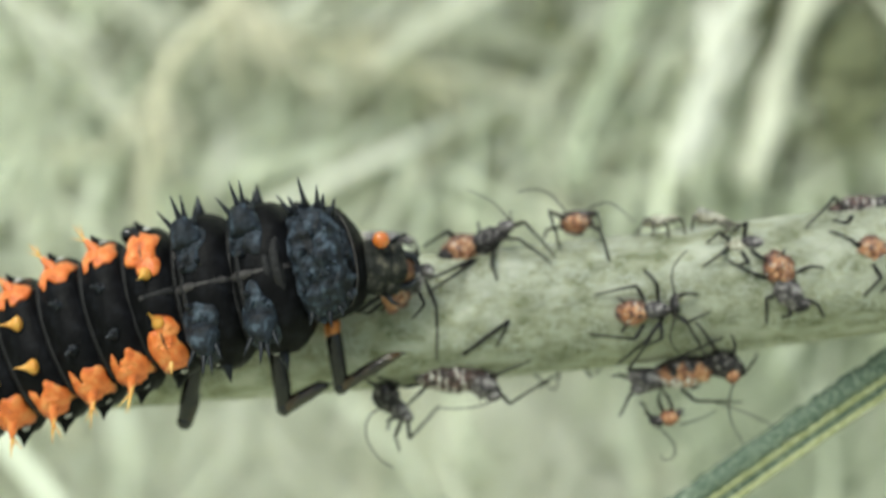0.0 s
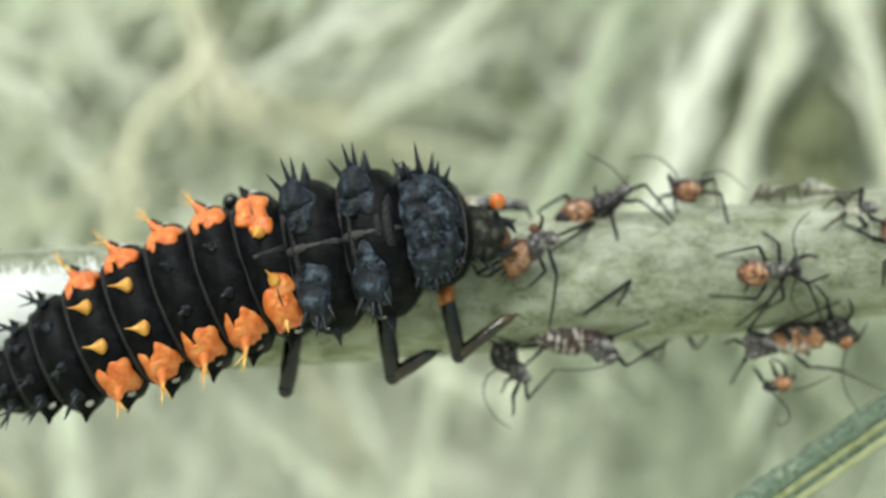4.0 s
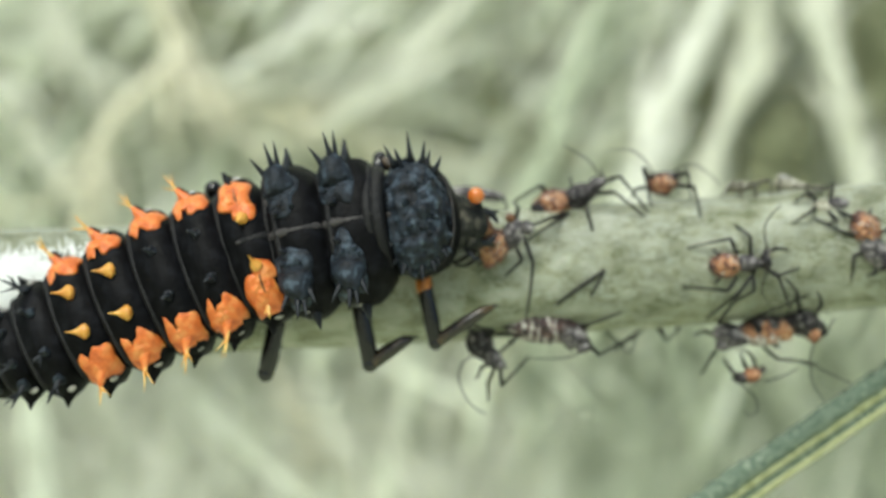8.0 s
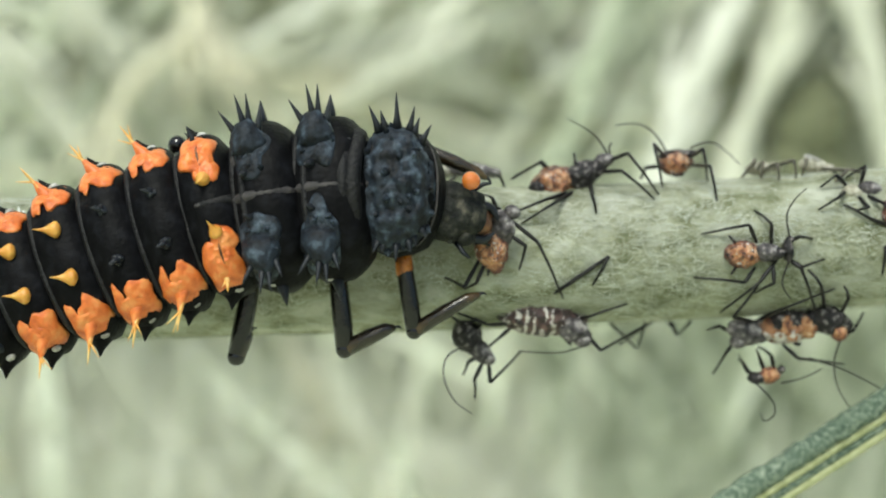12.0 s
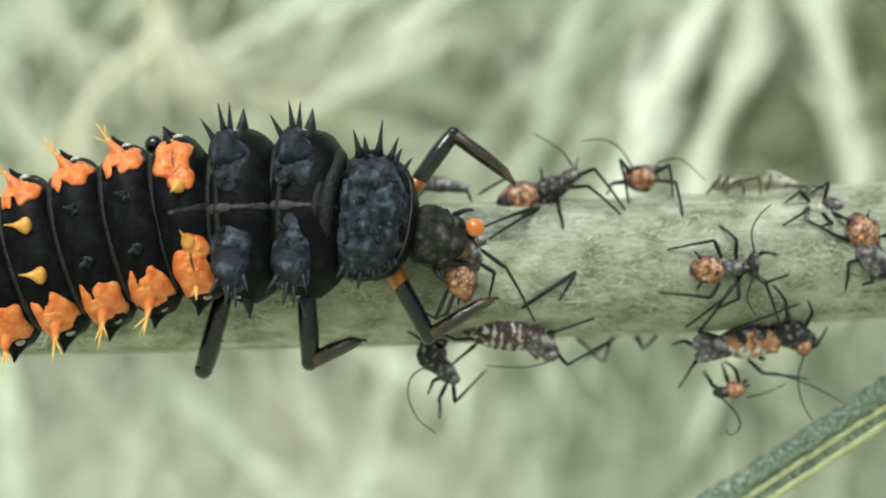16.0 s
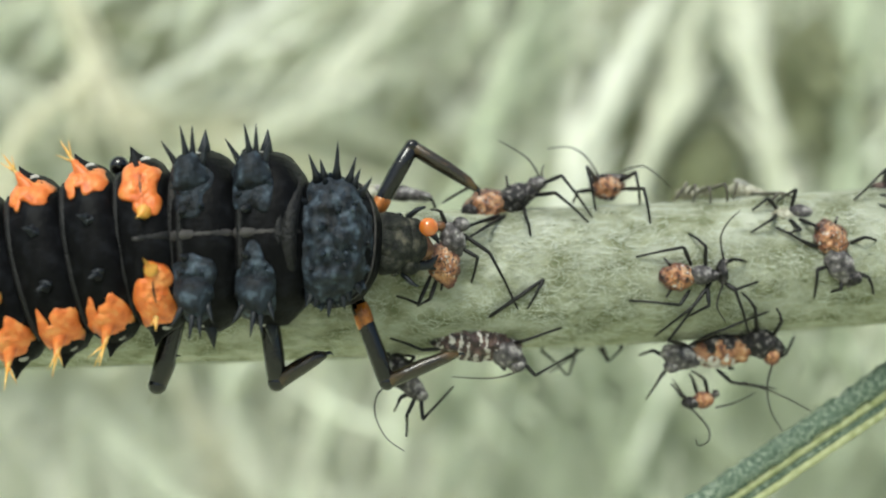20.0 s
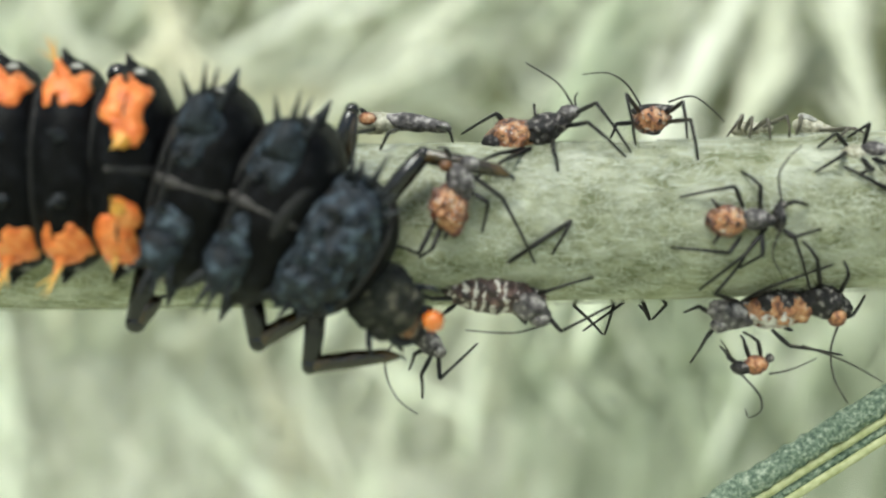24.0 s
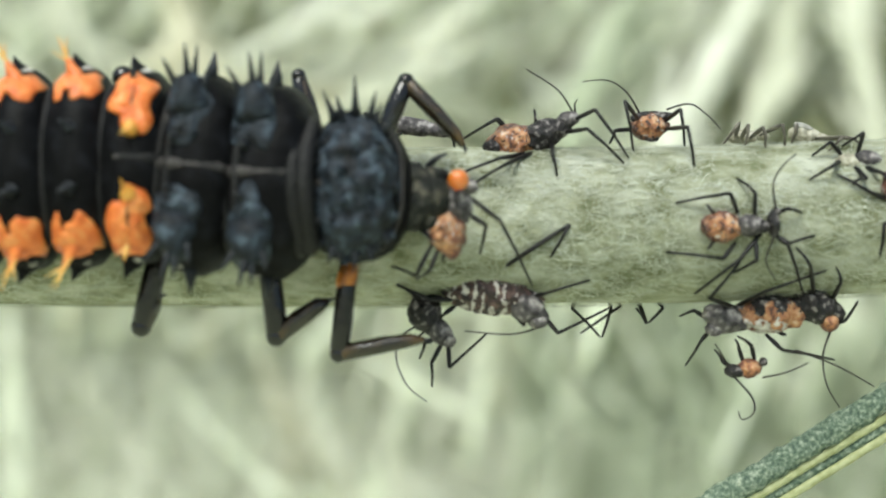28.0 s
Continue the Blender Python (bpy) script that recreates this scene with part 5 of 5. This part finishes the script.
    far_front_leg_rows = [(0, -0.01, 1.84, 69, -35), (3, -0.44, 1.72, 77, -44), (8, -0.47, 1.68, 86, -36), (9.5, -0.33, 1.80, 73, -40), (10.5, 0.26, 1.81, 105, -51),
                          (11, 0.20, 2.05, 73, -21), (12, 0.58, 1.38, 42, -20), (14.5, 1.79, 1.99, 55, -35), (17, 1.82, 1.99, 57, -34), (20, 1.70, 1.83, 64, -29),
                          (21, 1.01, 2.02, 77, -21), (21.5, 1.30, 1.77, 56, -45), (23.5, 1.51, 0.88, 65, -0), (24, 1.82, 0.39, 54, -8), (25, 1.79, 0.19, 73, 1),
                          (26, 1.78, 1.34, 61, -39), (28, 1.40, 1.63, 73, -42)]
    drop_rows = [(0, 1.79, 1.24), (1, 1.71, 1.08), (3, 1.45, 1.04), (6, 1.51, 0.99), (8, 1.50, 0.91),
                 (9, 1.35, 1.53), (9.5, 1.61, 1.18), (11, 1.57, 0.61), (12, 1.59, 0.75), (14.5, 2.25, 0.16),
                 (16, 2.28, 0.22), (17, 2.37, -0.06), (18, 2.32, 0.10), (19, 2.00, -0.41), (20, 2.01, 0.31),
                 (21, 1.83, 0.43), (21.5, 2.00, 0.60), (23.5, 1.90, -1.96), (24, 2.17, -2.24), (25, 2.56, -2.39),
                 (25.5, 2.21, -0.89), (26, 2.26, -0.11), (28, 2.38, 0.01)]
    origin = Vector(LARVA_AT)

    def blend(rows, t):
        """The values of a row list at t."""
        if t <= rows[0][0]:
            return rows[0][1:]
        for p, q in zip(rows, rows[1:]):
            if t <= q[0]:
                w = (t - p[0]) / (q[0] - p[0])
                return [u + w * (v - u) for u, v in zip(p[1:], q[1:])]
        return rows[-1][1:]

    def placed(x, y, z, turn, roll):
        """A pose in the larva's space: turned up by turn in its plane, rolled about its own length."""
        return at(x - origin.x, y - origin.y, z - origin.z, 0, -turn, 0) @ pose(0, 0, 0, roll, 0, 0)

    for piece, rows, y, share in ((head, head_rows, -2.15, 0.5), (pronotum, pronotum_rows, BACK + 0.05, 0.8),
                                  (mesonotum, mesonotum_rows, BACK, 1.0), (metanotum, metanotum_rows, BACK, 1.0)):
        walk(piece, [(t, placed(x, y, z, turn, -share * blend(bend_rows, t)[1])) for t, x, z, turn in rows])
    for i, (ring, size, step) in enumerate(ABDOMEN):
        rows = []
        for t, x, z, turn in abdomen_rows:
            bend, roll = blend(bend_rows, t)
            a = turn
            for k in range(1, i + 1):
                a2 = turn + (bend + 2.0 - turn) * min(1.0, k / 3)
                m = radians((a + a2) / 2)
                x, z, a = x - ABDOMEN[k][2] * math.cos(m), z - ABDOMEN[k][2] * math.sin(m), a2
            rows.append((t, placed(x, BACK + 0.05 + 0.01 * i * i, z, a, -roll)))
        walk(ring, rows)
    for (thigh, shin), rows, y in ((front_leg, front_leg_rows, -1.9), (middle_leg, middle_leg_rows, -1.9), (hind_leg, hind_leg_rows, -1.75),
                                   (far_front_leg, far_front_leg_rows, -1.75)):
        walk(thigh, [(t, placed(x, y, z, up, 0)) for t, x, z, up, out in rows])
        walk(shin, [(t, pose(0, 0, 0, 0, up - out, 0)) for t, x, z, up, out in rows])
    # the two far legs stay close beside the body
    middle_reach = [(0, 1.58, -0.35), (21.5, 1.60, -0.35), (23.5, 1.98, 0.25), (25, 2.02, 0.35), (26, 1.85, 0.30), (28, 1.82, 0.30)]
    hind_reach = [(0, 1.56, -0.48), (28, 1.56, -0.48)]
    for (thigh, shin), rows, reach in ((far_middle_leg, mesonotum_rows, middle_reach), (far_hind_leg, abdomen_rows, hind_reach)):
        near = []
        for t, x, z, up in rows:
            side, along = blend(reach, t)
            c, s = math.cos(radians(up)), math.sin(radians(up))
            near.append((t, x - side * s + along * c, z + side * c + along * s, up))
        walk(thigh, [(t, placed(x, -1.7, z, up + 100, 0)) for t, x, z, up in near])
        walk(shin, [(near[0][0], pose(0, 0, 0, 0, 168, 0)), (near[-1][0], pose(0, 0, 0, 0, 168, 0))])
    walk(bead, [(t, at(x, -2.75, z)) for t, x, z in drop_rows])

    walk(q_aphid, [(t, at(x, y, z, 0, turn, 0)) for t, x, y, z, turn in (
        (0, 2.00, -1.8, 0.11, 34), (2, 1.92, -1.8, -0.05, 38), (8, 1.94, -1.8, -0.10, 36), (9.5, 2.00, -1.8, -0.25, 20), (11, 2.05, -1.8, -0.42, 8), (14.5, 2.12, -1.9, -0.60, 0),
        (17, 2.10, -2.1, -0.78, 0), (19, 2.25, -1.9, -0.55, 0), (20, 2.39, -1.8, -0.31, 0), (21.5, 2.30, -1.8, -0.50, 0), (23.5, 2.30, -1.8, -0.47, 0),
        (25, 2.31, -1.8, -0.47, 0), (26, 2.25, -2.3, -0.54, 0), (28, 2.28, -2.3, -0.81, 0))])
    walk(f_aphid, [(t, at(x, -0.7, z)) for t, x, z in ((0, 1.72, -2.19), (11, 1.8, -2.14), (14.5, 1.5, -2.28), (17, 1.8, -2.26), (21.5, 1.72, -2.38),
                                                      (23.5, 1.85, -2.36), (25, 1.96, -2.36), (26, 2.03, -2.18), (28, 2.05, -2.16))])


motions()
